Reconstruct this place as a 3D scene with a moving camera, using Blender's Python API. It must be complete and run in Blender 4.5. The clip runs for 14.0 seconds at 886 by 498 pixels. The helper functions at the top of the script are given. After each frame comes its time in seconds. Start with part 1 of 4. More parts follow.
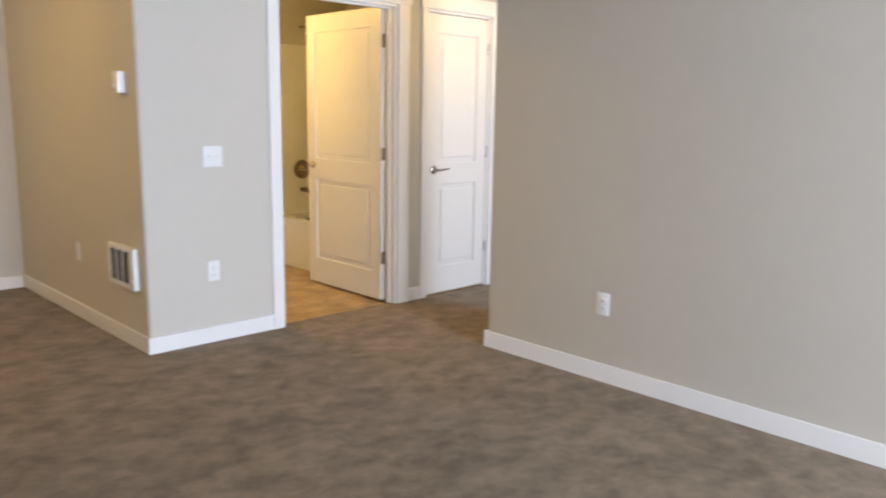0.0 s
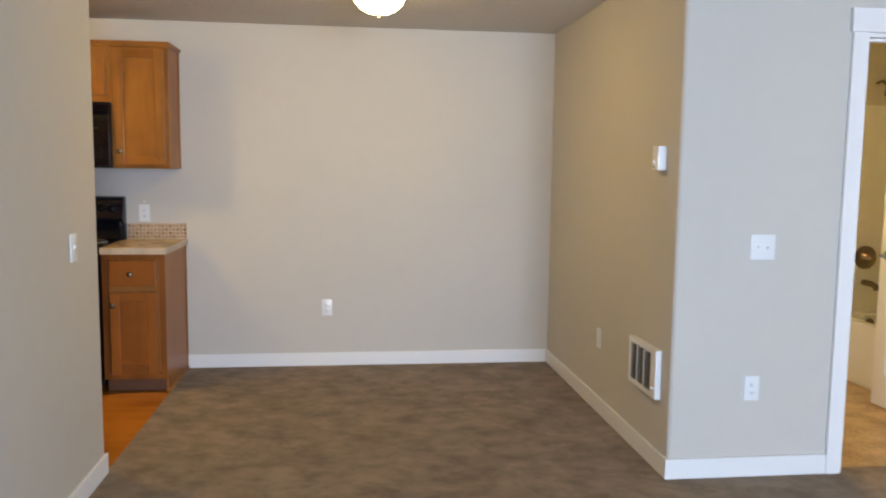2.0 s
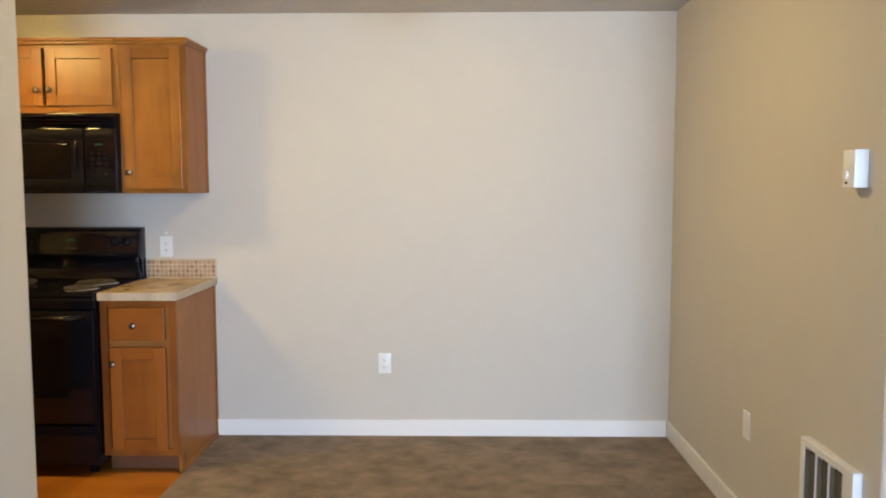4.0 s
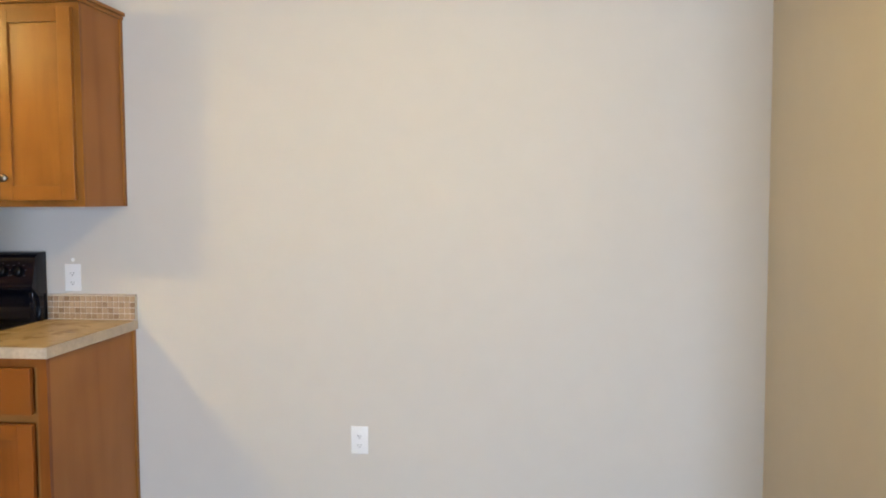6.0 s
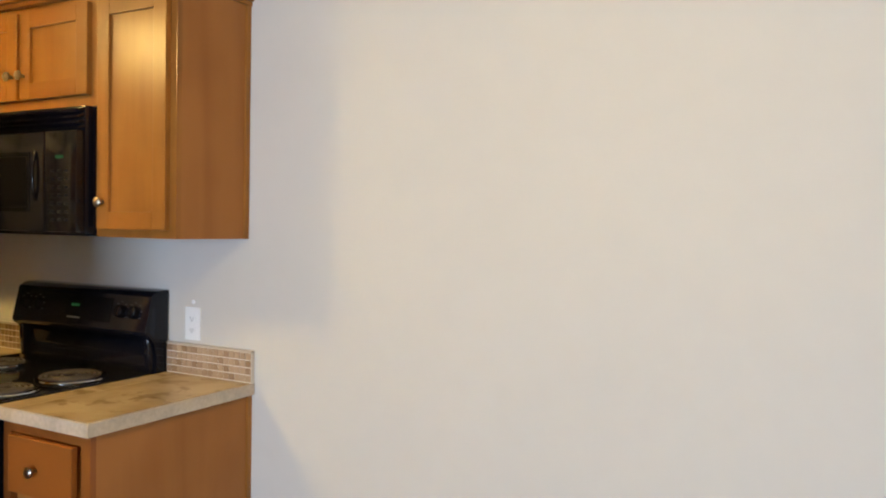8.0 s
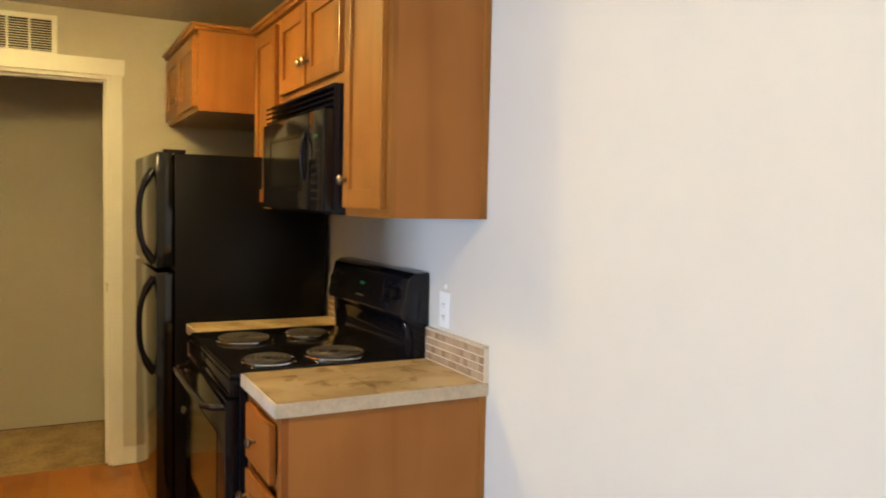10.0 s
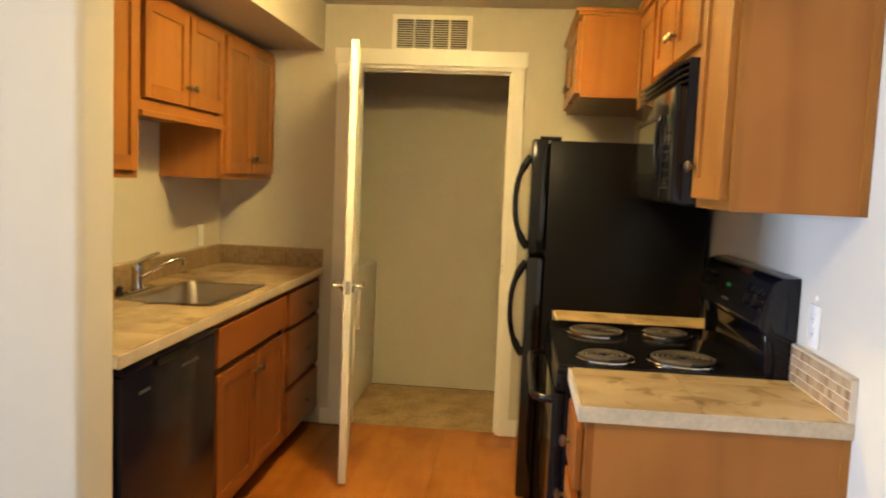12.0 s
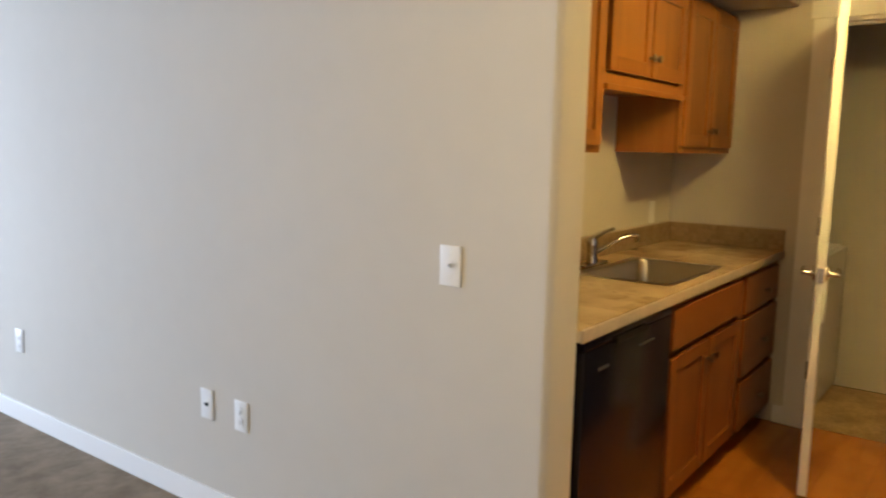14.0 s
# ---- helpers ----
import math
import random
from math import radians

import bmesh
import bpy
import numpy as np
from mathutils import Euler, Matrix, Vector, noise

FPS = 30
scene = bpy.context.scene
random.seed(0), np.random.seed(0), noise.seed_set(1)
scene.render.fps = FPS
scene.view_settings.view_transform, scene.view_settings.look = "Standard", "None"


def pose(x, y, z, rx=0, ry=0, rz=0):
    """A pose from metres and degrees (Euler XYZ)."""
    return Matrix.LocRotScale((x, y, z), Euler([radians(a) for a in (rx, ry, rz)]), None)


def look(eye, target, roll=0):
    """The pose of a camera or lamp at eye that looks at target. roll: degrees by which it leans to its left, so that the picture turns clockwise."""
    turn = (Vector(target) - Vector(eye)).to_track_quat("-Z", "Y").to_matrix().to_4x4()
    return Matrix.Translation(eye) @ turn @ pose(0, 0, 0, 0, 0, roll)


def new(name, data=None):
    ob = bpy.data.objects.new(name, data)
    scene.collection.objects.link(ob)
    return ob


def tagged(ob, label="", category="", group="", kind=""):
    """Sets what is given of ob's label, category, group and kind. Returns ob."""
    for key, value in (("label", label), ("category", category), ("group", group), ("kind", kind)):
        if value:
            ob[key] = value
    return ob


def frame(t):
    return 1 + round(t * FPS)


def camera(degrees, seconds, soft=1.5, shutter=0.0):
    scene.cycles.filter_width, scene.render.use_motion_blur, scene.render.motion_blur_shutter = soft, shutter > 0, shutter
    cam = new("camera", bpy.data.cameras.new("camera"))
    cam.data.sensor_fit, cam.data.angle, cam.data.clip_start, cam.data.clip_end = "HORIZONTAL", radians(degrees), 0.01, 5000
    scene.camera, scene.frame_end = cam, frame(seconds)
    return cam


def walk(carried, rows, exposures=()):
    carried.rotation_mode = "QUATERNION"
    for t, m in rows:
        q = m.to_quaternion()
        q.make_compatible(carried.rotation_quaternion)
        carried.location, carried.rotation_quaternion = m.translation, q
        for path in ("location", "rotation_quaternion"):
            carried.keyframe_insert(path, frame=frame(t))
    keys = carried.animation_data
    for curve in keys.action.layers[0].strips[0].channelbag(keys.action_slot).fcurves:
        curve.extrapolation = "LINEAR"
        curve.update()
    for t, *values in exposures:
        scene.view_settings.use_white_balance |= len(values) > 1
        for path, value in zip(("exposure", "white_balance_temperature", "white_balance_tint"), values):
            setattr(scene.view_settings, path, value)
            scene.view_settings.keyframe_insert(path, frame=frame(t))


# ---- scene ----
cam = camera(59.6, 14.0, soft=1.9, shutter=0.3)
PATH = [
    (0, (0.286, -0.277, 1.353), (1.658, 1.135, 1.002), 0.9),
    (0.5, (0.272, -0.098, 1.393), (1.349, 1.551, 1.049), 0.9),
    (1, (0.323, 0.057, 1.39), (1.083, 1.883, 1.092), 0.4),
    (1.5, (0.425, 0.262, 1.406), (0.892, 2.189, 1.144), 0.5),
    (2, (0.54, 0.484, 1.419), (0.78, 2.459, 1.212), 0.7),
    (2.5, (0.591, 0.764, 1.433), (0.723, 2.755, 1.298), -0.1),
    (2.7, (0.631, 0.868, 1.441), (0.73, 2.862, 1.319), -0.3),
    (4.8, (0.877, 2.144, 1.412), (0.787, 4.134, 1.232), 0.2),
    (5, (0.902, 2.262, 1.409), (0.799, 4.252, 1.242), 0.2),
    (5.5, (0.957, 2.58, 1.424), (0.824, 4.57, 1.276), 0.0),
    (6, (1.053, 2.889, 1.411), (0.847, 4.875, 1.288), -0.2),
    (6.5, (1.132, 3.176, 1.434), (0.747, 5.133, 1.292), 0.9),
    (7, (1.175, 3.477, 1.451), (0.615, 5.391, 1.301), 0.8),
    (7.2, (1.17, 3.586, 1.452), (0.554, 5.485, 1.326), 0.8),
    (9.3, (1.357, 4.639, 1.432), (-0.204, 5.888, 1.366), 1.4),
    (9.5, (1.385, 4.702, 1.448), (-0.248, 5.854, 1.36), 1.2),
    (10, (1.367, 4.842, 1.442), (-0.409, 5.755, 1.322), 1.2),
    (10.5, (1.303, 4.956, 1.443), (-0.579, 5.618, 1.307), 1.4),
    (11, (1.288, 5.08, 1.453), (-0.674, 5.441, 1.309), 1.6),
    (11.5, (1.276, 5.165, 1.451), (-0.717, 5.233, 1.294), 2.2),
    (12, (1.272, 5.188, 1.443), (-0.712, 5.005, 1.263), 2.4),
    (12.5, (1.274, 5.181, 1.436), (-0.671, 4.765, 1.228), 2.2),
    (13, (1.268, 5.174, 1.425), (-0.606, 4.515, 1.189), 1.9),
    (13.5, (1.237, 5.128, 1.42), (-0.523, 4.214, 1.162), 1.6),
    (14, (1.168, 5.042, 1.422), (-0.425, 3.862, 1.151), 1.2),
]
EXPOSURES = [(0, -0.59, 6500, 12), (1.0, -0.70, 6200, 11), (1.5, -0.71, 6050, 10), (2.5, -0.58, 5900, 9), (5, -0.26, 5750, 7), (7, -0.31, 5750, 7), (9.5, 0.00, 5650, 7), (11, 0.16, 5700, 7), (12.5, 0.37, 5700, 8), (13.3, 0.20, 5300, 7), (14, -0.25, 5850, 9)]
walk(cam, [(t, look(eye, target, roll)) for t, eye, target, roll in PATH], EXPOSURES)


# ---- world, daylight, lamps ----
world = bpy.data.worlds.new("world")
scene.world = world
world.use_nodes = True
_n = world.node_tree.nodes
_sky = _n.new("ShaderNodeTexSky")
_sky.sky_type, _sky.sun_disc = "NISHITA", False
_sky.sun_elevation, _sky.sun_rotation = radians(38), radians(150)
_n["Background"].inputs[1].default_value = 0.12
world.node_tree.links.new(_sky.outputs[0], _n["Background"].inputs[0])

WARM, BOWL, KITCHEN_BOWL, HALL_BOWL, DAY_WATTS = (1.0, 0.67, 0.25), 95, 119, 40, 775

YSOUTH = -4.1


def lamp(name, kind, m, watts, colour, size=0.1, size_y=None):
    data = bpy.data.lights.new(name, kind)
    data.energy, data.color = watts, colour
    if kind == "AREA":
        data.shape, data.size, data.size_y = "RECTANGLE", size, size_y or size
    elif kind == "POINT":
        data.shadow_soft_size = size
    ob = new(name, data)
    ob.matrix_world = m
    return ob


sun = lamp("sun", "SUN", look((0, -6, 9), (0.6, -5, 7.6)), 3.0, (1, 0.93, 0.84))
sun.data.angle = radians(0.5)
lamp("window_daylight", "AREA", look((2.1, YSOUTH + 0.06, 1.1), (2.1, 0, 1.1)), DAY_WATTS, (0.685, 0.80, 1.0), 1.8, 1.95)
# Added lamp in an assumed bedroom, for the cool light on the closet door.
lamp("added_bedroom_daylight", "AREA", look((4.7, -0.5, 1.4), (4.7, 2, 1.4)), 210, (0.65, 0.775, 1.0), 1.1, 1.2)

# ---- materials ----


def material(name, colour, rough=0.5, metal=0.0, vary=0.0, scale=4.0, bump=0.0, bump_scale=200.0, spec=None, colour2=None, stretch=(1, 1, 1)):
    """A surface with colour clouds at two scales and a fine relief."""
    m = bpy.data.materials.new(name)
    m.use_nodes = True
    t = m.node_tree
    b = t.nodes["Principled BSDF"]
    b.inputs["Base Color"].default_value = (*colour, 1)
    b.inputs["Roughness"].default_value = rough
    b.inputs["Metallic"].default_value = metal
    if spec is not None:
        b.inputs["Specular IOR Level"].default_value = spec
    if vary or bump:
        c = t.nodes.new("ShaderNodeTexCoord")
        mp = t.nodes.new("ShaderNodeMapping")
        mp.inputs["Scale"].default_value = stretch
        t.links.new(c.outputs["Object"], mp.inputs[0])
    if vary:
        n1, n2 = t.nodes.new("ShaderNodeTexNoise"), t.nodes.new("ShaderNodeTexNoise")
        n1.inputs["Scale"].default_value, n2.inputs["Scale"].default_value = scale, scale * 9
        n1.inputs["Detail"].default_value = n2.inputs["Detail"].default_value = 5
        add = t.nodes.new("ShaderNodeMath")
        add.operation, add.inputs[1].default_value = "MULTIPLY_ADD", 0.6
        t.links.new(mp.outputs[0], n1.inputs[0])
        t.links.new(mp.outputs[0], n2.inputs[0])
        t.links.new(n1.outputs[0], add.inputs[0])
        half = t.nodes.new("ShaderNodeMath")
        half.operation, half.inputs[1].default_value = "MULTIPLY", 0.4
        t.links.new(n2.outputs[0], half.inputs[0])
        t.links.new(half.outputs[0], add.inputs[2])
        ramp = t.nodes.new("ShaderNodeValToRGB")
        other = colour2 or tuple(v * (1 - vary) for v in colour)
        ramp.color_ramp.elements[0].position, ramp.color_ramp.elements[1].position = 0.38, 0.62
        ramp.color_ramp.elements[0].color, ramp.color_ramp.elements[1].color = (*other, 1), (*colour, 1)
        t.links.new(add.outputs[0], ramp.inputs[0])
        t.links.new(ramp.outputs[0], b.inputs["Base Color"])
    if bump:
        n3, bp = t.nodes.new("ShaderNodeTexNoise"), t.nodes.new("ShaderNodeBump")
        n3.inputs["Scale"].default_value, n3.inputs["Detail"].default_value = bump_scale, 3
        bp.inputs["Strength"].default_value, bp.inputs["Distance"].default_value = bump, 0.002
        t.links.new(mp.outputs[0], n3.inputs[0])
        t.links.new(n3.outputs[0], bp.inputs["Height"])
        t.links.new(bp.outputs[0], b.inputs["Normal"])
    return m


def wood(name, light, dark, rough, upright=True, spec=0.4):
    """Varnished maple with a long grain and soft clouds."""
    m = material(name, light, rough, spec=spec)
    t = m.node_tree
    b = t.nodes["Principled BSDF"]
    c, mp, info = t.nodes.new("ShaderNodeTexCoord"), t.nodes.new("ShaderNodeMapping"), t.nodes.new("ShaderNodeObjectInfo")
    mp.inputs["Scale"].default_value = (6, 6, 0.7) if upright else (0.7, 6, 6)
    off, tone = t.nodes.new("ShaderNodeVectorMath"), t.nodes.new("ShaderNodeMath")
    off.operation, off.inputs[0].default_value = "SCALE", (13, 7, 29)
    t.links.new(info.outputs["Random"], off.inputs["Scale"])
    t.links.new(off.outputs[0], mp.inputs["Location"])
    tone.operation, tone.inputs[1].default_value, tone.inputs[2].default_value = "MULTIPLY_ADD", 0.22, -0.11
    t.links.new(info.outputs["Random"], tone.inputs[0])
    t.links.new(c.outputs["Object"], mp.inputs[0])
    n1, n2 = t.nodes.new("ShaderNodeTexNoise"), t.nodes.new("ShaderNodeTexNoise")
    n1.inputs["Scale"].default_value, n1.inputs["Detail"].default_value, n1.inputs["Distortion"].default_value = 1.3, 3, 0.9
    n2.inputs["Scale"].default_value, n2.inputs["Detail"].default_value = 3.2, 2
    t.links.new(mp.outputs[0], n1.inputs[0])
    t.links.new(c.outputs["Object"], n2.inputs[0])
    mix = t.nodes.new("ShaderNodeMath")
    mix.operation = "ADD"
    t.links.new(n1.outputs[0], mix.inputs[0])
    t.links.new(n2.outputs[0], mix.inputs[1])
    ramp = t.nodes.new("ShaderNodeValToRGB")
    ramp.color_ramp.elements[0].position, ramp.color_ramp.elements[1].position = 0.60, 1.25
    ramp.color_ramp.elements[0].color, ramp.color_ramp.elements[1].color = (*dark, 1), (*light, 1)
    ramp.color_ramp.elements[1].position = 1.15
    half = t.nodes.new("ShaderNodeMath")
    half.operation, half.inputs[1].default_value = "MULTIPLY_ADD", 0.9
    t.links.new(tone.outputs[0], half.inputs[2])
    t.links.new(mix.outputs[0], half.inputs[0])
    t.links.new(half.outputs[0], ramp.inputs[0])
    t.links.new(ramp.outputs[0], b.inputs["Base Color"])
    return m


def painted(name, colour, bump=0.12, rough=0.75):
    """Rolled wall paint over a sprayed orange-peel texture."""
    return material(name, colour, rough, vary=0.03, scale=1.2, bump=bump, bump_scale=90)


PAINT = painted("wall_paint", (0.560, 0.529, 0.469), rough=0.8)
PAINT.node_tree.nodes["Principled BSDF"].inputs["Specular IOR Level"].default_value = 0.3
CEILING = material("ceiling_paint", (0.62, 0.58, 0.52), 0.9, vary=0.04, scale=2, bump=1.0, bump_scale=38)
CEILING.node_tree.nodes["Bump"].inputs["Distance"].default_value = 0.006
TRIM = material("trim_paint", (0.78, 0.77, 0.75), 0.35, bump=0.03, bump_scale=30)
DOOR = material("door_paint", (0.76, 0.74, 0.70), 0.38, bump=0.05, bump_scale=60)
PLASTIC = material("white_plastic", (0.75, 0.75, 0.74), 0.3)
MAPLE = wood("maple_varnish", (0.315, 0.130, 0.022), (0.205, 0.080, 0.014), 0.3, spec=0.25)
MAPLE_RAIL = wood("maple_cross_rail", (0.28, 0.110, 0.018), (0.185, 0.069, 0.011), 0.3, upright=False, spec=0.25)
# Base fronts take a darker, redder maple that paints in their weaker light.
MAPLE_BASE_DIM = wood("maple_base_dimmed", (0.255, 0.086, 0.015), (0.165, 0.052, 0.009), 0.3, spec=0.25)
MAPLE_BASE_RAIL_DIM = wood("maple_base_rail_dimmed", (0.235, 0.078, 0.013), (0.15, 0.047, 0.008), 0.3, upright=False, spec=0.25)
# The shade among the heater's louvres is put into their colour.
LOUVRE = material("louvre_shadow_grey", (0.10, 0.09, 0.08), 0.5)
MAPLE_SIDE = wood("maple_veneer", (0.33, 0.135, 0.030), (0.26, 0.100, 0.020), 0.34, spec=0.22)
KICK = wood("kick_board", (0.13, 0.052, 0.02), (0.08, 0.03, 0.012), 0.5, upright=False)
NICKEL = material("brushed_nickel", (0.55, 0.52, 0.48), 0.25, 1.0)
BRONZE = material("bronze_metal", (0.20, 0.15, 0.11), 0.3, 1.0)
STEEL = material("stainless_steel", (0.42, 0.38, 0.32), 0.30, 1.0, bump=0.05, bump_scale=300)
KNOB = material("aged_nickel", (0.26, 0.22, 0.17), 0.3, 1.0)
CHROME = material("chrome", (0.8, 0.8, 0.8), 0.08, 1.0)
BLACK = material("black_enamel", (0.006, 0.006, 0.009), 0.10, spec=0.32)
BLACK_NAVY = material("blue_black_enamel", (0.007, 0.007, 0.014), 0.2, spec=0.3)
BLACK_SATIN = material("black_textured_steel", (0.005, 0.005, 0.006), 0.26, spec=0.14, bump=0.08, bump_scale=500)
BLACK_GLASS = material("black_glass", (0.005, 0.005, 0.006), 0.11, spec=0.35)
GREY_MARK = material("grey_print", (0.07, 0.07, 0.07), 0.6, spec=0.1)
COIL = material("dark_metal", (0.02, 0.02, 0.02), 0.6, spec=0.15)
COIL_METAL = material("burner_coil", (0.055, 0.047, 0.043), 0.62, spec=0.25)
FRIDGE_DOOR = material("glossy_black_door", (0.006, 0.006, 0.006), 0.10, spec=0.5, bump=0.02, bump_scale=120)
BUTTON = material("dark_button_print", (0.012, 0.012, 0.012), 0.5, spec=0.05)
TUB = material("white_acrylic", (0.78, 0.77, 0.74), 0.2)
GROUT = material("tile_grout", (0.60, 0.53, 0.42), 0.8)
GROUT_TAN = material("tan_grout", (0.30, 0.215, 0.125), 0.8, vary=0.3, scale=14, stretch=(1, 1, 5))
DRIP = material("dull_chrome", (0.13, 0.128, 0.125), 0.2, 1.0)
TAP_CHROME = material("tap_chrome", (0.50, 0.50, 0.51), 0.12, 1.0)
EDGE = material("counter_edge", (0.52, 0.44, 0.33), 0.4, vary=0.25, scale=9)


def stone(name, veins=0.6):
    """Glazed stone-look tile: warm tan with drifts of brown and a few dark veins, shifted from tile to tile."""
    m = material(name, (0.48, 0.36, 0.21), 0.26, bump=0.05, bump_scale=30)
    t = m.node_tree
    b = t.nodes["Principled BSDF"]
    c, info, add = t.nodes.new("ShaderNodeTexCoord"), t.nodes.new("ShaderNodeObjectInfo"), t.nodes.new("ShaderNodeVectorMath")
    t.links.new(c.outputs["Object"], add.inputs[0])
    sh = t.nodes.new("ShaderNodeVectorMath")
    sh.operation, sh.inputs[0].default_value = "SCALE", (31, 17, 5)
    t.links.new(info.outputs["Random"], sh.inputs["Scale"])
    t.links.new(sh.outputs[0], add.inputs[1])
    n1, n2 = t.nodes.new("ShaderNodeTexNoise"), t.nodes.new("ShaderNodeTexNoise")
    n1.inputs["Scale"].default_value, n1.inputs["Detail"].default_value, n1.inputs["Distortion"].default_value = 4.0, 8, 0.25
    n2.inputs["Scale"].default_value, n2.inputs["Detail"].default_value, n2.inputs["Distortion"].default_value = 12, 10, 0.5
    r1, r2 = t.nodes.new("ShaderNodeValToRGB"), t.nodes.new("ShaderNodeValToRGB")
    r1.color_ramp.elements[0].position, r1.color_ramp.elements[1].position = 0.34, 0.64
    r1.color_ramp.elements[0].color, r1.color_ramp.elements[1].color = (0.29, 0.203, 0.108, 1), (0.475, 0.370, 0.225, 1)
    r2.color_ramp.elements[0].position, r2.color_ramp.elements[1].position = 0.36, 0.44
    r2.color_ramp.elements[0].color, r2.color_ramp.elements[1].color = (0.34, 0.22, 0.14, 1), (1, 1, 1, 1)
    mx = t.nodes.new("ShaderNodeMix")
    mx.data_type, mx.blend_type = "RGBA", "MULTIPLY"
    mx.inputs[0].default_value = veins
    for n, r in ((n1, r1), (n2, r2)):
        t.links.new(add.outputs[0], n.inputs[0])
        t.links.new(n.outputs[0], r.inputs[0])
    t.links.new(r1.outputs[0], mx.inputs[6])
    t.links.new(r2.outputs[0], mx.inputs[7])
    t.links.new(mx.outputs[2], b.inputs["Base Color"])
    return m


SLATE = stone("counter_stone", 0.45)
SLATE_PLAIN = stone("plain_counter_stone", 0.3)


def glowing(name, colour, strength):
    m = bpy.data.materials.new(name)
    m.use_nodes = True
    b = m.node_tree.nodes["Principled BSDF"]
    b.inputs["Base Color"].default_value = (*colour, 1)
    b.inputs["Emission Color"].default_value = (*colour, 1)
    b.inputs["Emission Strength"].default_value = strength
    b.inputs["Roughness"].default_value, b.inputs["Specular IOR Level"].default_value = 0.5, 0.1
    return m


def opal_bowl(name, colour, strength):
    """Opal glass lit by bulbs that hang inside it: brightest underneath, fainter towards the rim."""
    m = glowing(name, colour, strength)
    t = m.node_tree
    c, split, ramp = t.nodes.new("ShaderNodeTexCoord"), t.nodes.new("ShaderNodeSeparateXYZ"), t.nodes.new("ShaderNodeMapRange")
    ramp.interpolation_type = "SMOOTHSTEP"
    for key, v in (("From Min", -0.075), ("From Max", -0.18), ("To Min", 0.05 * strength), ("To Max", 2.3 * strength)):
        ramp.inputs[key].default_value = v
    t.links.new(c.outputs["Object"], split.inputs[0])
    t.links.new(split.outputs[2], ramp.inputs["Value"])
    t.links.new(ramp.outputs[0], t.nodes["Principled BSDF"].inputs["Emission Strength"])
    return m


SHADE = glowing("lit_opal_glass", WARM, BOWL)
SHADE_KITCHEN = opal_bowl("warm_opal_glass", (1.0, 0.64, 0.175), KITCHEN_BOWL)
SHADE_HALL = opal_bowl("bright_opal_glass", WARM, HALL_BOWL)
GREEN = glowing("green_display", (0.03, 0.25, 0.06), 0.28)
GREEN.node_tree.nodes["Principled BSDF"].inputs["Base Color"].default_value = (0.01, 0.015, 0.01, 1)


def carpet_material():
    m = material("cut_pile_carpet", (0.19, 0.155, 0.118), 0.95, spec=0.05)
    t = m.node_tree
    b = t.nodes["Principled BSDF"]
    c = t.nodes.new("ShaderNodeTexCoord")
    warp = t.nodes.new("ShaderNodeTexNoise")
    warp.inputs["Scale"].default_value, warp.inputs["Detail"].default_value, warp.inputs["Roughness"].default_value = 6.5, 10, 0.66
    warp.inputs["Distortion"].default_value = 0.2
    big = t.nodes.new("ShaderNodeTexNoise")
    big.inputs["Scale"].default_value, big.inputs["Detail"].default_value = 2.4, 6
    fine = t.nodes.new("ShaderNodeTexNoise")
    fine.inputs["Scale"].default_value, fine.inputs["Detail"].default_value = 190, 2
    nap = t.nodes.new("ShaderNodeMapping")
    nap.inputs["Rotation"].default_value, nap.inputs["Scale"].default_value = (0, 0, radians(35)), (1.0, 1.2, 1.0)
    t.links.new(c.outputs["Object"], nap.inputs[0])
    for n in (warp, big, fine):
        t.links.new(nap.outputs[0], n.inputs[0])
    a1 = t.nodes.new("ShaderNodeMath")
    a1.operation = "MULTIPLY_ADD"
    a1.inputs[1].default_value = 0.40
    t.links.new(big.outputs[0], a1.inputs[0])
    t.links.new(warp.outputs[0], a1.inputs[2])
    a2 = t.nodes.new("ShaderNodeMath")
    a2.operation, a2.inputs[1].default_value = "MULTIPLY_ADD", 0.28
    t.links.new(fine.outputs[0], a2.inputs[0])
    t.links.new(a1.outputs[0], a2.inputs[2])
    ramp = t.nodes.new("ShaderNodeValToRGB")
    ramp.color_ramp.elements[0].position, ramp.color_ramp.elements[1].position = 0.68, 0.99
    ramp.color_ramp.elements[0].color, ramp.color_ramp.elements[1].color = (0.152, 0.113, 0.073, 1), (0.265, 0.207, 0.144, 1)
    t.links.new(a2.outputs[0], ramp.inputs[0])
    t.links.new(ramp.outputs[0], b.inputs["Base Color"])
    bp = t.nodes.new("ShaderNodeBump")
    bp.inputs["Strength"].default_value, bp.inputs["Distance"].default_value = 0.8, 0.006
    t.links.new(a2.outputs[0], bp.inputs["Height"])
    t.links.new(bp.outputs[0], b.inputs["Normal"])
    b.inputs["Sheen Weight"].default_value, b.inputs["Sheen Roughness"].default_value = 0.12, 0.4
    b.inputs["Sheen Tint"].default_value = (0.9, 0.95, 1.0, 1)
    return m


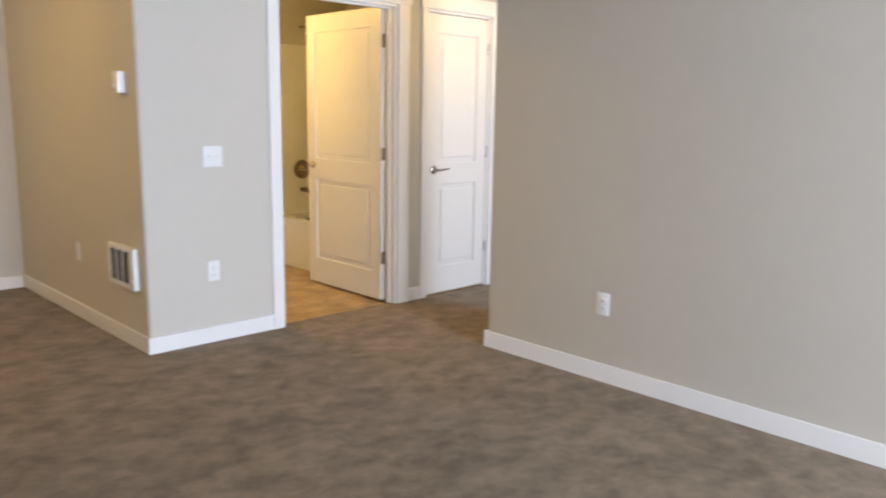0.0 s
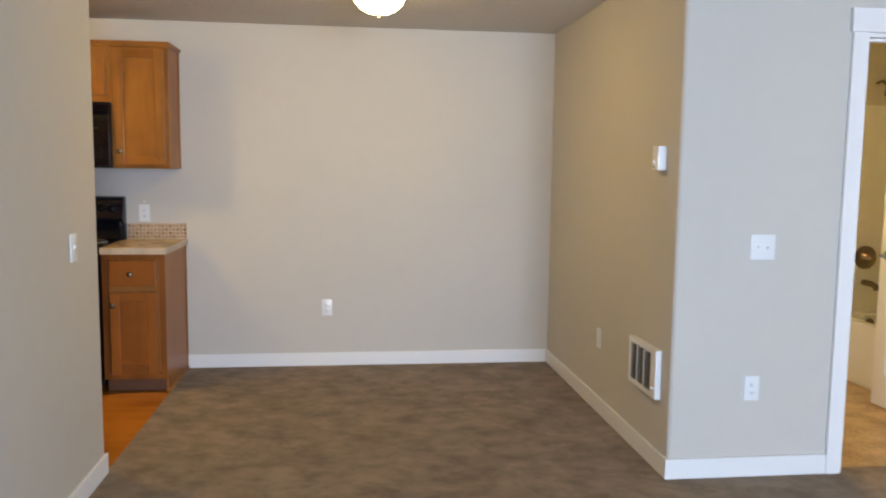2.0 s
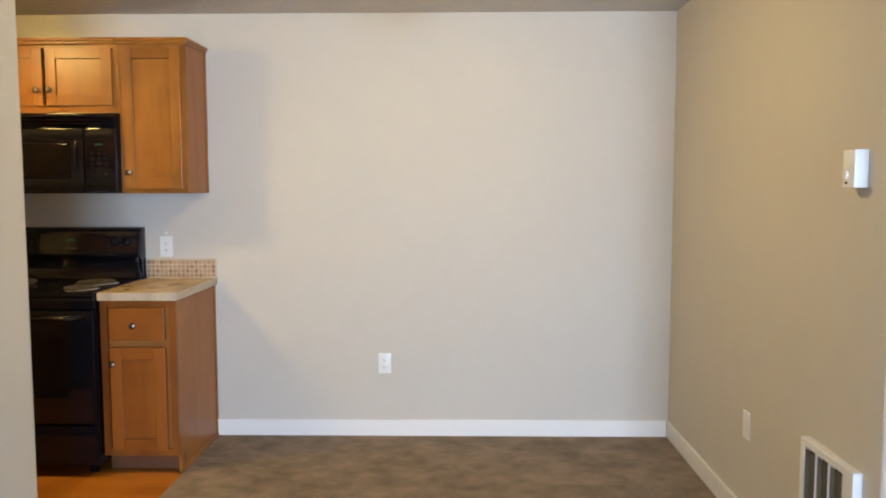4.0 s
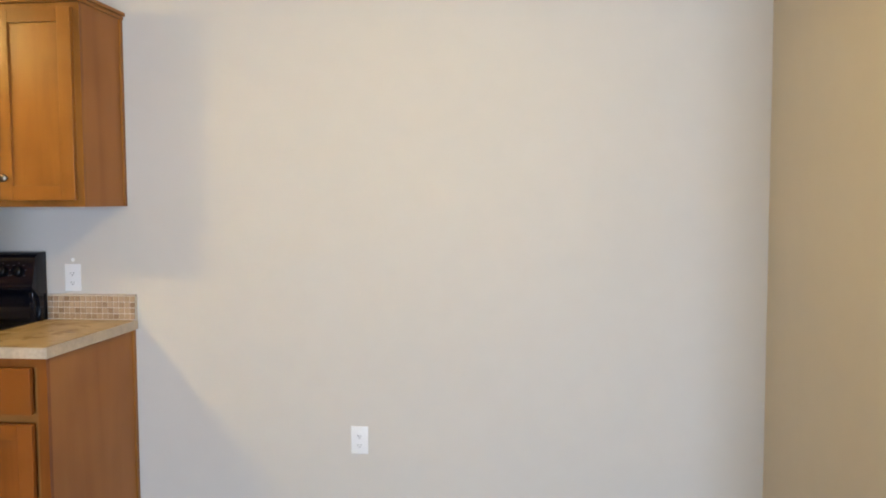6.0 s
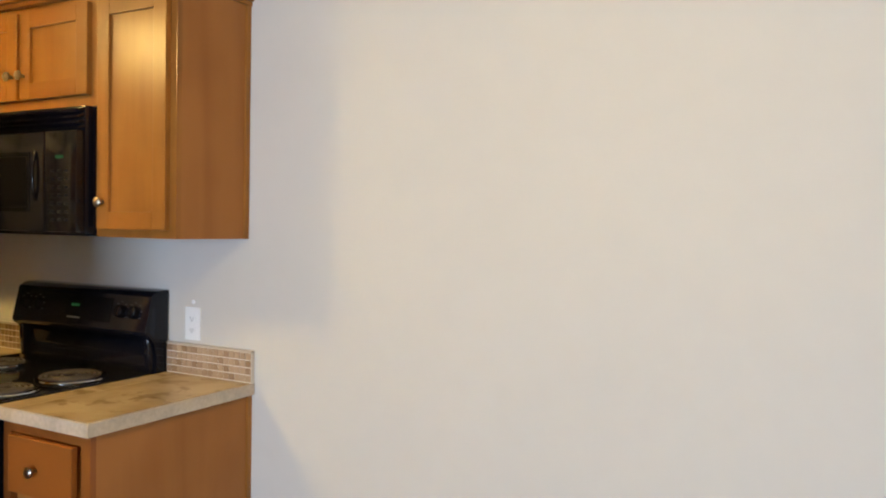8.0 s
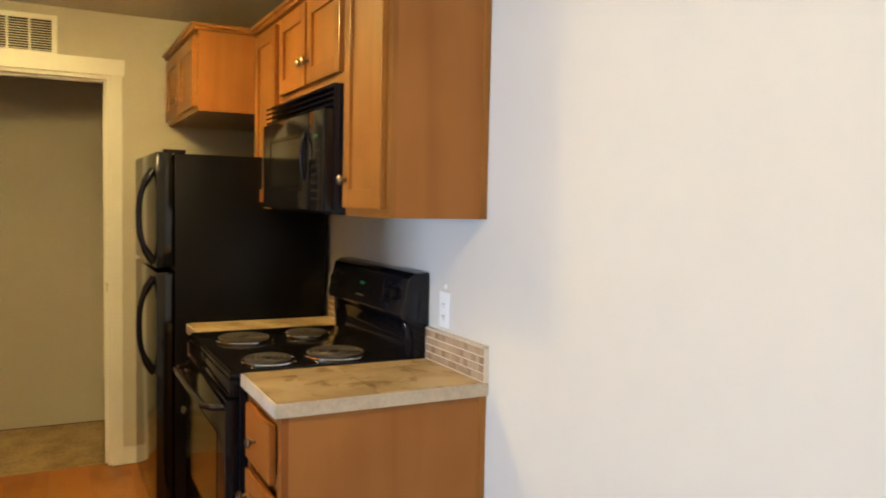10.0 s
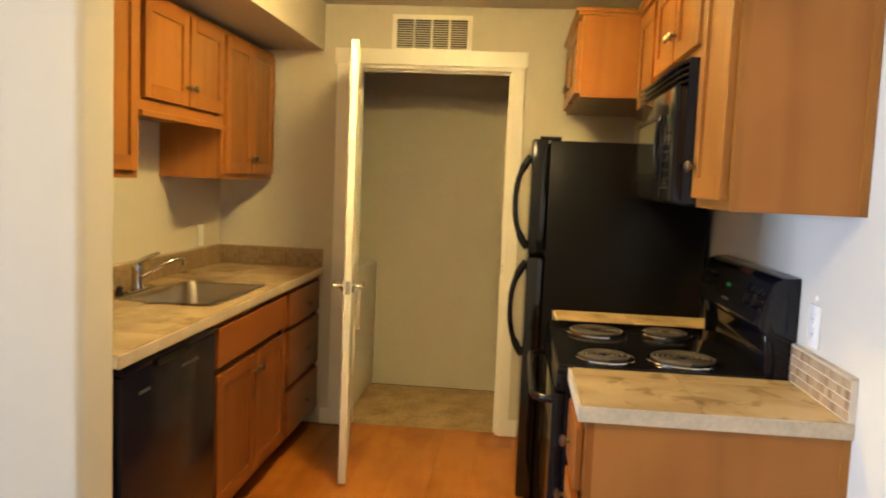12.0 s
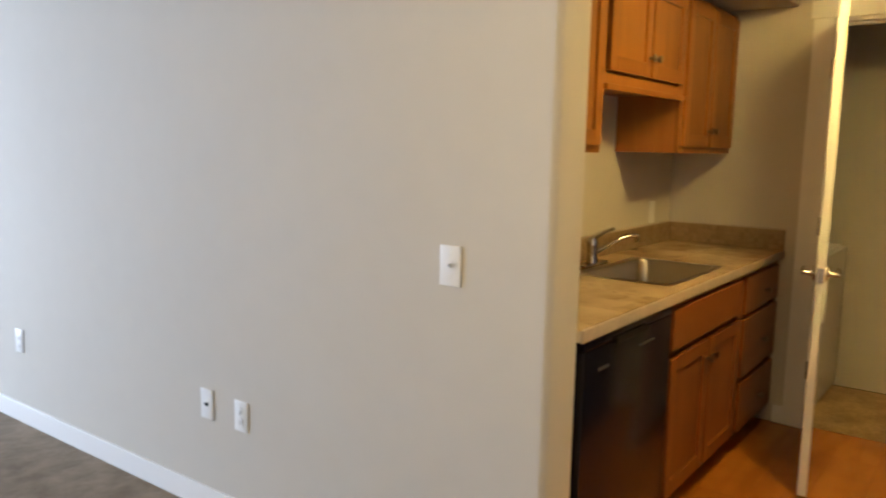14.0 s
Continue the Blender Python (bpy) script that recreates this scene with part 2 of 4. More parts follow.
def tinted(name, dark, light, rough, scale=20.0):
    """A colour that differs from piece to piece, with a little cloud in each."""
    m = material(name, light, rough)
    t = m.node_tree
    b = t.nodes["Principled BSDF"]
    info, ramp = t.nodes.new("ShaderNodeObjectInfo"), t.nodes.new("ShaderNodeValToRGB")
    geo, c, n = t.nodes.new("ShaderNodeNewGeometry"), t.nodes.new("ShaderNodeTexCoord"), t.nodes.new("ShaderNodeTexNoise")
    n.inputs["Scale"].default_value = scale
    t.links.new(c.outputs["Object"], n.inputs[0])
    s1, s2 = t.nodes.new("ShaderNodeMath"), t.nodes.new("ShaderNodeMath")
    s1.operation, s2.operation = "ADD", "MULTIPLY_ADD"
    t.links.new(info.outputs["Random"], s1.inputs[0])
    t.links.new(geo.outputs["Random Per Island"], s1.inputs[1])
    wrap = t.nodes.new("ShaderNodeMath")
    wrap.operation = "FRACT"
    t.links.new(s1.outputs[0], wrap.inputs[0])
    s2.inputs[1].default_value = 0.35
    t.links.new(n.outputs[0], s2.inputs[0])
    t.links.new(wrap.outputs[0], s2.inputs[2])
    ramp.color_ramp.elements[0].position, ramp.color_ramp.elements[1].position = 0.15, 1.15
    ramp.color_ramp.elements[0].color, ramp.color_ramp.elements[1].color = (*dark, 1), (*light, 1)
    ramp.color_ramp.elements[1].position = 1.0
    t.links.new(s2.outputs[0], ramp.inputs[0])
    t.links.new(ramp.outputs[0], b.inputs["Base Color"])
    return m


CARPET = carpet_material()
TILE = tinted("mosaic_tile", (0.235, 0.152, 0.085), (0.39, 0.285, 0.18), 0.25, 60)
TILE_FAR = tinted("mosaic_tile_soft", (0.24, 0.165, 0.09), (0.33, 0.235, 0.14), 0.3, 60)
LAMINATE = wood("laminate_floor", (0.43, 0.155, 0.014), (0.30, 0.098, 0.009), 0.25, upright=False, spec=0.3)
VINYL = material("vinyl_sheet", (0.54, 0.38, 0.18), 0.32, vary=0.5, scale=6, colour2=(0.24, 0.145, 0.055), bump=0.05, bump_scale=40)

# ---- mesh helpers ----


def box(bm, x0, x1, y0, y1, z0, z1, bevel=0.0):
    """A box; bevel rounds its edges."""
    vs = [bm.verts.new((x, y, z)) for x in (x0, x1) for y in (y0, y1) for z in (z0, z1)]
    fs = [bm.faces.new([vs[i] for i in f]) for f in ((0, 1, 3, 2), (4, 6, 7, 5), (0, 4, 5, 1), (2, 3, 7, 6), (0, 2, 6, 4), (1, 5, 7, 3))]
    if bevel:
        es = list({e for f in fs for e in f.edges})
        bmesh.ops.bevel(bm, geom=es, offset=bevel, segments=2, affect="EDGES", profile=0.6)
    return bm


def boxes(rows, bevel=0.0):
    bm = bmesh.new()
    for r in rows:
        box(bm, *r, bevel=bevel)
    return bm


def grid_frame(x0, x1, z0, z1, y0, y1, holes, bevel=0.0):
    """A board from y0 to y1 with rectangular holes (x0, x1, z0, z1), in one connected mesh."""
    bm = bmesh.new()
    xs = sorted({x0, x1, *(v for h in holes for v in h[:2])})
    zs = sorted({z0, z1, *(v for h in holes for v in h[2:])})
    vs = {}

    def vert(i, k, y):
        if (i, k, y) not in vs:
            vs[i, k, y] = bm.verts.new((xs[i], y, zs[k]))
        return vs[i, k, y]

    def full(i, k):
        if not (0 <= i < len(xs) - 1 and 0 <= k < len(zs) - 1):
            return False
        cx, cz = (xs[i] + xs[i + 1]) / 2, (zs[k] + zs[k + 1]) / 2
        return not any(h[0] < cx < h[1] and h[2] < cz < h[3] for h in holes)

    for i in range(len(xs) - 1):
        for k in range(len(zs) - 1):
            if not full(i, k):
                continue
            for y in (y0, y1):
                bm.faces.new([vert(a, b, y) for a, b in ((i, k), (i + 1, k), (i + 1, k + 1), (i, k + 1))])
            for di, dk, p, q in ((-1, 0, (i, k), (i, k + 1)), (1, 0, (i + 1, k), (i + 1, k + 1)), (0, -1, (i, k), (i + 1, k)), (0, 1, (i, k + 1), (i + 1, k + 1))):
                if not full(i + di, k + dk):
                    bm.faces.new((vert(*p, y0), vert(*q, y0), vert(*q, y1), vert(*p, y1)))
    if bevel:
        bmesh.ops.recalc_face_normals(bm, faces=bm.faces)
        es = [e for e in bm.edges if len(e.link_faces) == 2 and e.calc_face_angle() > 0.8]
        bmesh.ops.bevel(bm, geom=es, offset=bevel, segments=1, affect="EDGES")
    return bm


def lathe(profile, steps=32):
    """A body turned round z from (radius, height) pairs."""
    bm = bmesh.new()
    rings = [[bm.verts.new((r * math.cos(2 * math.pi * k / steps), r * math.sin(2 * math.pi * k / steps), z)) for k in range(steps)] for r, z in profile]
    for a, b in zip(rings, rings[1:]):
        for k in range(steps):
            bm.faces.new((a[k], a[(k + 1) % steps], b[(k + 1) % steps], b[k]))
    bm.faces.new(rings[0][::-1])
    bm.faces.new(rings[-1])
    return bm


def tube(points, radius, sides=10, bm=None):
    """A round bar along points."""
    bm = bm or bmesh.new()
    pts = [Vector(p) for p in points]
    rings, up = [], None
    for n, p in enumerate(pts):
        d = (pts[min(n + 1, len(pts) - 1)] - pts[max(n - 1, 0)]).normalized()
        side = up - d * up.dot(d) if up else d.orthogonal()
        up = side.normalized()
        w = d.cross(up)
        r = radius[n] if isinstance(radius, (list, tuple)) else radius
        rings.append([bm.verts.new(p + r * (up * math.cos(2 * math.pi * k / sides) + w * math.sin(2 * math.pi * k / sides))) for k in range(sides)])
    for a, b in zip(rings, rings[1:]):
        for k in range(sides):
            bm.faces.new((a[k], a[(k + 1) % sides], b[(k + 1) % sides], b[k]))
    bm.faces.new(rings[0][::-1])
    bm.faces.new(rings[-1])
    return bm


def arc(a, b, bulge, n=12):
    """Points from a to b that swell out by bulge, flattened like a grip."""
    a, b, bulge = Vector(a), Vector(b), Vector(bulge)
    return [a.lerp(b, k / n) + bulge * (1 - abs(2 * k / n - 1) ** 2.6) for k in range(n + 1)]


def part(name, bm, mat, parent=None, label="", smooth=False, at=None):
    bmesh.ops.recalc_face_normals(bm, faces=bm.faces)
    me = bpy.data.meshes.new(name)
    bm.to_mesh(me)
    bm.free()
    me.materials.append(mat)
    if smooth:
        me.shade_smooth()
        me.set_sharp_from_angle(angle=radians(40))
    ob = new(name, me)
    if parent:
        ob.parent = parent
    if at is not None:
        ob.matrix_basis = at
    if label:
        ob["label"] = label
    return ob


def thing(name, m, label, category, group="", kind=""):
    ob = new(name)
    ob.matrix_world = m
    ob.empty_display_size = 0.1
    return tagged(ob, label, category, group, kind)


def structure(name, bm, mat, label, category="", smooth=False):
    return tagged(part(name, bm, mat, smooth=smooth), label, category or name.split("_")[0], kind="structure")


# ---- plan ----
YN, XE, YC, XR, YR, XW, YW, XP = 6.0, 2.0, 3.795, 3.525, 2.675, -0.58, 4.10, -3.05
TH, HIGH, YS, YK = 0.12, 2.385, YSOUTH, 3.49
BX0, BX1, CX0, CX1, DH = 2.85, 3.785, 4.06, 4.71, 2.05
PY0, PY1, PH = 4.262, 5.146, 2.062
XPB = -3.98


def wall(name, x0, x1, y0, y1, label, holes=(), z1=HIGH, nose=None):
    """An upright wall along its longer side; holes: (start, end, bottom, top) along that side."""
    along_x = x1 - x0 > y1 - y0
    lo, hi = (x0, x1) if along_x else (y0, y1)
    outline, high = [(lo, 0.0)], []
    for a, b, za, zb in sorted(holes):
        if za > 0:
            high.append((a, b, za, zb))
        else:
            outline += [(a, 0.0), (a, zb), (b, zb), (b, 0.0)]
    outline += [(hi, 0.0), (hi, z1), (lo, z1)]
    bm = bmesh.new()
    if high:
        bm.free()
        bm = grid_frame(lo, hi, 0, z1, y0, y1, high)
    else:
        sides = [[bm.verts.new((u, d, z) if along_x else (d, u, z)) for u, z in outline] for d in ((y0, y1) if along_x else (x0, x1))]
        bm.faces.new(sides[0])
        bm.faces.new(sides[1][::-1])
        for k in range(len(outline)):
            j = (k + 1) % len(outline)
            bm.faces.new((sides[0][k], sides[1][k], sides[1][j], sides[0][j]))
    if nose:
        es = [e for e in bm.edges if all(abs(v.co.x - nose[0]) + abs(v.co.y - nose[1]) < 0.001 for v in e.verts)]
        bmesh.ops.bevel(bm, geom=es, offset=0.02, segments=5, affect="EDGES", profile=0.5)
    return structure(name, bm, PAINT, label, "wall", smooth=bool(nose))


wall("wall_north", XPB - TH, XE, YN, YN + TH, "warm greige painted wall behind the range and dining nook")
wall("wall_dining_east", XE, XE + TH, YC + TH, YN + TH, "greige painted wall of the dining nook with a wall heater")
wall("wall_bathroom_front", XE, 5.5, YC, YC + TH, "greige painted wall with the bathroom and closet doors",
     holes=((BX0, BX1, 0, DH), (CX0, CX1, 0, DH)), nose=(XE, YC))
wall("wall_living_east", XR, XR + TH, YS, YR, "greige painted living room wall", nose=(XR, YR))
# The doorway and bedroom are unseen, added to let daylight into the hall.
wall("wall_hall_south", XR + TH, 5.5, YR - TH, YR, "greige painted hall wall with an added, unseen bedroom doorway", holes=((4.25, 5.15, 0, DH),))
wall("wall_bedroom_east", 5.5, 5.5 + TH, -0.56, YR - TH, "unseen greige wall of the added bedroom")
wall("wall_bedroom_south", XR + TH, 5.5 + TH, -0.56 - TH, -0.56, "unseen greige wall of the added bedroom, with a window", holes=((4.1, 5.3, 0.75, 2.05),))
wall("wall_hall_end", 5.5, 5.5 + TH, YR - TH, YC + TH, "greige painted wall at the end of the hall")
wall("wall_south", XW - 0.17, XR + TH, YS - TH, YS, "greige painted wall with the large window", holes=((1.1, 3.1, 0.05, 2.1),))
wall("wall_pantry_front", XP - TH, XP, YK - TH, YN, "greige painted kitchen end wall with the pantry opening", holes=((PY0, PY1, 0, PH),))
wall("wall_kitchen_south", XP, XW - 0.17, YK - TH, YK, "greige painted wall behind the sink")
wall("wall_pantry_back", XPB - TH, XPB, YK - TH, YN, "greige painted back wall of the pantry")
wall("wall_pantry_south", XPB, XP - TH, YK - TH, YK, "greige painted side wall of the pantry")
wall("wall_bathroom_north", XE + TH, 4.85, 5.62, 5.62 + TH, "cream bathroom wall behind the tub tap")
wall("wall_bathroom_east", 4.73, 4.85, YC + TH, 5.62, "cream bathroom wall beside the tub")

# the partition with bullnose corners
bm = box(bmesh.new(), XW - 0.17, XW, YS, YW, 0, HIGH)
es = [e for e in bm.edges if all(v.co.y > 4 for v in e.verts) and abs(e.verts[0].co.z - e.verts[1].co.z) > 1]
bmesh.ops.bevel(bm, geom=es, offset=0.022, segments=6, affect="EDGES", profile=0.5)
structure("wall_partition", bm, PAINT, "greige painted partition with rounded corners", "wall", smooth=True)

structure("floor_carpet", boxes([(XW, 5.5, YS, YC, -0.02, 0), (XW, XE, YC, YN, -0.02, 0)]), CARPET, "taupe cut-pile carpet with a mottled nap", "floor")
kitchen_floor = structure("floor_kitchen", boxes([(XP - 0.05, XW, YK, YN, -0.02, -0.008)]), KICK, "glossy orange-brown wood laminate floor", "floor")
structure("floor_pantry", boxes([(XPB, XP - 0.05, YK, YN, -0.02, -0.004)]), VINYL, "tan stone-pattern vinyl floor", "floor")
structure("floor_bathroom", boxes([(XE + TH, 4.73, YC + 0.06, 5.62, -0.02, -0.004)]), VINYL, "tan stone-pattern vinyl floor", "floor")
structure("floor_sill", boxes([(BX0, BX1, YC, YC + 0.06, -0.02, -0.002)]), CARPET, "taupe carpet edge in the doorway", "floor")
structure("ceiling", boxes([(XPB - TH, 5.62, YS - TH, YN + TH, HIGH, HIGH + 0.1)]), CEILING, "off-white ceiling with a knockdown texture", "ceiling")
structure("soffit", boxes([(XP, XW - 0.17, YK, 4.08, 2.13, HIGH)]), PAINT, "greige boxed soffit over the sink cabinets", "soffit")

# ---- trim ----


def baseboard(x0, x1, y0, y1):
    bm = box(bmesh.new(), x0, x1, y0, y1, 0, 0.095, bevel=0.004)
    return tagged(part("baseboard", bm, TRIM), "white painted baseboard", "baseboard", kind="structure")


B = 0.014
baseboard(-0.59, XE - B, YN - B, YN)
baseboard(XE - B, XE, YC, YN - B)
baseboard(XE - B, BX0 - 0.07, YC - B, YC)
baseboard(BX1 + 0.10, CX0 - 0.06, YC - B, YC)
baseboard(XR - B, XR, YS + B, YR)
baseboard(XW, XW + B, YS + B, YW)
baseboard(XR - B, 4.25, YR, YR + B)
baseboard(XP, XP + B, 4.108, PY0 - 0.104)
baseboard(XP, XP + B, PY1 + 0.056, YN)
baseboard(5.5 - B, 5.5, YR + B, YC - B)
baseboard(CX1 + 0.125, 5.5 - B, YC - B, YC)
baseboard(XW + B, XR - B, YS, YS + B)


def doorway(name, m, width, height, label, depth=TH, wl=0.07, wr=0.07, head=0.105):
    """Casing, head board and jamb lining of an opening; local x along the wall, -y out of it."""
    th = thing(name, m, label, "door frame", kind="structure")
    t = 0.018
    part("casing", boxes([(-wl, 0, -t, 0, 0, height)], 0.003), TRIM, th)
    part("casing", boxes([(width, width + wr, -t, 0, 0, height)], 0.003), TRIM, th)
    part("head_board", boxes([(-wl - 0.012, width + wr + 0.012, -0.024, 0, height, height + head)], 0.003), TRIM, th)
    part("jamb", boxes([(0, 0.018, 0, depth, 0, height - 0.018), (width - 0.018, width, 0, depth, 0, height - 0.018), (0, width, 0, depth, height - 0.018, height)]), TRIM, th)
    part("stop", boxes([(0.018, 0.03, 0.045, 0.08, 0, height - 0.03), (width - 0.03, width - 0.018, 0.045, 0.08, 0, height - 0.03), (0.018, width - 0.018, 0.045, 0.08, height - 0.03, height - 0.018)]), TRIM, th)
    return th


doorway("door_1", pose(BX0, YC, 0), BX1 - BX0, DH, "white painted casing of the bathroom doorway", depth=0.085, wr=0.10)
doorway("door_2", pose(CX0, YC, 0), CX1 - CX0, DH, "white painted casing of the closet doorway", wl=0.06, wr=0.125)
pantry_frame = doorway("door_3", pose(XP, PY0, 0, 0, 0, 90), PY1 - PY0, PH, "white painted casing of the pantry doorway", wl=0.104, wr=0.056, head=0.084)


def lever(parent, at, flip=1):
    """A round rose with a lever, turned out of the face by -y."""
    h = part("lever_handle", lathe([(0.031, 0), (0.031, 0.006), (0.024, 0.012), (0.011, 0.014), (0.010, 0.045), (0.012, 0.05)], 20), NICKEL, parent, "brushed nickel lever handle", True,
             at @ pose(0, 0, 0, 90))
    part("grip", tube([(0, 0, 0.043), (flip * 0.03, 0, 0.05), (flip * 0.07, 0.004, 0.05), (flip * 0.11, 0.008, 0.047)], [0.010, 0.009, 0.008, 0.006]), NICKEL, h, "", True)
    return h


def panel_door(name, m, width, height, label, group, levers=((1, 1),), far_hinges=False, thick=0.035):
    """A moulded two-panel door leaf; local x from the hinge, y through the leaf."""
    th = thing(name, m, label, "door", group)
    s, rails = 0.11, ((0, 0.20), (0.81, 0.97), (height - 0.13, height))
    part("leaf", grid_frame(0, width, 0, height, 0, thick, [(s, width - s, rails[0][1], rails[1][0]), (s, width - s, rails[1][1], rails[2][0])], 0.003), DOOR, th)
    for (_, a), (b, _) in zip(rails, rails[1:]):
        bm = box(bmesh.new(), s, width - s, 0.011, thick - 0.011, a, b)
        for y0, y1 in ((0.004, 0.0175), (0.0175, thick - 0.004)):
            box(bm, s + 0.035, width - s - 0.035, y0, y1, a + 0.035, b - 0.035, bevel=0.006)
        part("panel", bm, DOOR, th)
    for x, side in levers:
        lever(th, pose(width - 0.065, 0 if side > 0 else thick, 0.92) if side > 0 else pose(width - 0.065, thick, 0.92, 0, 0, 180), -1 if side > 0 else 1)
    part("latch_plate", boxes([(width, width + 0.002, 0.006, 0.029, 0.89, 0.95)]), NICKEL, th)
    for z in (0.26, 0.995, 1.76):
        yk = -0.004 if far_hinges else thick + 0.004
        bm = tube([(-0.006, yk, z), (-0.006, yk, z + 0.09)], 0.007)
        box(bm, -0.003, 0.0, 0.002, thick - 0.002, z, z + 0.09)
        if far_hinges:
            box(bm, -0.045, -0.008, -0.0065, -0.0045, z, z + 0.09)
        part("hinge", bm, NICKEL, th, "nickel butt hinge", True)
    return th


panel_door("panel_door", pose(3.765, 3.900, 0.012, 0, 0, 89.3), 0.90, 2.03, "open white two-panel bathroom door with nickel lever", "white panel doors", ((1, 1), (1, -1)), far_hinges=True)
panel_door("panel_door", pose(CX1 - 0.02, YC + 0.045, 0.012, 0, 0, 180), CX1 - CX0 - 0.04, 2.01, "closed white two-panel closet door with nickel lever", "white panel doors", ((1, -1),))
panel_door("panel_door", pose(-3.007, 4.269, 0.012, 0, 0, 10.5), 0.87, 2.03, "open white pantry door seen on its edge", "white panel doors", ((1, 1), (1, -1)), far_hinges=True)

# ---- kitchen cabinets ----


def knob(parent, x, y, z):
    return part("knob", lathe([(0.006, 0), (0.006, 0.012), (0.015, 0.018), (0.016, 0.024), (0.010, 0.029), (0.002, 0.030)], 20), KNOB, parent, "dark nickel knob", True, pose(x, y, z, 90))


def shaker(name, parent, x0, x1, z0, z1, knob_at=None, flat=False, mat=None):
    """A framed door with a sunk panel, or a plain drawer front, proud of the face by 20 mm."""
    t, s, mat = 0.02, 0.055, mat or MAPLE
    cross = MAPLE_BASE_RAIL_DIM if mat is MAPLE_BASE_DIM else MAPLE_RAIL
    if flat:
        d = part(name, boxes([(x0, x1, -t, 0, z0, z1)], 0.004), cross, parent)
    else:
        d = part(name, boxes([(x0 + s, x1 - s, -t + 0.010, -0.003, z0 + s, z1 - s)]), mat, parent)
        for a in (x0, x1 - s):
            part("stile", boxes([(a, a + s, -t, 0, z0, z1)], 0.0025), mat, d)
        for a in (z0, z1 - s):
            part("rail", boxes([(x0 + s, x1 - s, -t, 0, a, a + s)], 0.0012), cross, d)
    if knob_at:
        knob(d, knob_at[0], -t, knob_at[1])
    return d


def cabinet(name, m, width, depth, z0, z1, label, group, fronts, kick=0.0, crown=0.0, open_top=False, crown_ends=(0, 0)):
    """A face-framed cabinet box; local x along the face, y into the wall; fronts: (kind, x0, x1, z0, z1, knob)."""
    th = thing(name, m, label, "cabinet", group)
    # Cabinets with a kick get the maple darkened for dimmer light low down.
    low, front = z0 + kick, MAPLE_BASE_DIM if kick else MAPLE
    if open_top:
        part("body", boxes([(0, width, 0.019, depth, low, 0.66)]), MAPLE_SIDE, th)
        for x in (0, width - 0.018):
            part("side_panel", boxes([(x, x + 0.018, 0.019, depth, 0.66, z1)]), MAPLE_SIDE, th)
    else:
        part("body", boxes([(0, width, 0.019, depth, low, z1)]), MAPLE_SIDE, th)
    f = 0.035
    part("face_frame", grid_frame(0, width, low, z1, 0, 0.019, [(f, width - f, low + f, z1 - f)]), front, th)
    if kick:
        part("kick_board", boxes([(0, width, 0.07, 0.085, z0, low)]), KICK, th, "dark kick board")
    if crown:
        a, b = crown_ends
        part("crown", boxes([(-a, width + b, -0.022, depth, z1, z1 + crown * 0.5), (-a - (0.008 if a else 0), width + b + (0.008 if b else 0), -0.034, depth, z1 + crown * 0.5, z1 + crown)], 0.003), MAPLE, th)
    for kind, x0, x1, a, b, k in fronts:
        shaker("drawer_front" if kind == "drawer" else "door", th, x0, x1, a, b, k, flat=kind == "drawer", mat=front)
    return th


YF = 5.385
G1, G2 = "maple base cabinets", "maple wall cabinets"
end = cabinet("base_cabinet", pose(-0.965, YF, 0), 0.375, YN - YF, 0, 0.876, "maple base cabinet with one drawer and one door beside the range", G1,
              [("drawer", 0.05, 0.325, 0.675, 0.838, (0.175, 0.753)), ("door", 0.05, 0.325, 0.125, 0.64, (0.068, 0.56))], kick=0.09)
part("corner_strip", boxes([(0.375, 0.381, 0.595, 0.615, 0.0, 0.876)]), MAPLE, end)
part("end_foot", boxes([(0.365, 0.375, 0.02, 0.615, 0.0, 0.09)]), MAPLE_SIDE, end)
part("shoe_strip", boxes([(0.375, 0.389, 0.0, 0.595, 0.0, 0.018)], 0.005), MAPLE, end)
cabinet("base_cabinet", pose(-1.988, YF, 0), 0.258, YN - YF, 0, 0.876, "narrow maple base cabinet between range and fridge", G1,
        [("drawer", 0.02, 0.238, 0.675, 0.838, (0.13, 0.753)), ("door", 0.02, 0.238, 0.125, 0.64, (0.05, 0.56))], kick=0.09)

YU = 5.69
c = cabinet("wall_cabinet", pose(-0.965, YU, 0), 0.354, YN - YU, 1.395, 2.165, "tall maple wall cabinet with one door and plain side panel", G2,
            [("door", 0.022, 0.328, 1.42, 2.145, (0.053, 1.505))], crown=0.03, crown_ends=(0, 0.010))
part("corner_strip", boxes([(0.354, 0.360, 0.288, 0.308, 1.395, 2.165)]), MAPLE, c)
cabinet("wall_cabinet", pose(-1.727, YU, 0), 0.76, YN - YU, 1.815, 2.165, "short maple wall cabinet with two doors over the microwave", G2,
        [("door", 0.025, 0.372, 1.85, 2.145, (0.348, 1.93)), ("door", 0.388, 0.735, 1.85, 2.145, (0.412, 1.93))], crown=0.03)
cabinet("wall_cabinet", pose(-2.14, YU, 0), 0.41, YN - YU, 1.40, 2.165, "narrow maple wall cabinet beside the microwave", G2,
        [("door", 0.04, 0.375, 1.428, 2.145, (0.07, 1.505))], crown=0.03)
cabinet("wall_cabinet", pose(-3.045, 5.435, 0), 0.90, YN - 5.435, 1.82, 2.165, "deep maple wall cabinet with two doors over the fridge", G2,
        [("door", 0.03, 0.452, 1.835, 2.145, (0.425, 1.90)), ("door", 0.468, 0.875, 1.84, 2.145, (0.495, 1.90))], crown=0.03, crown_ends=(0, 0.012))

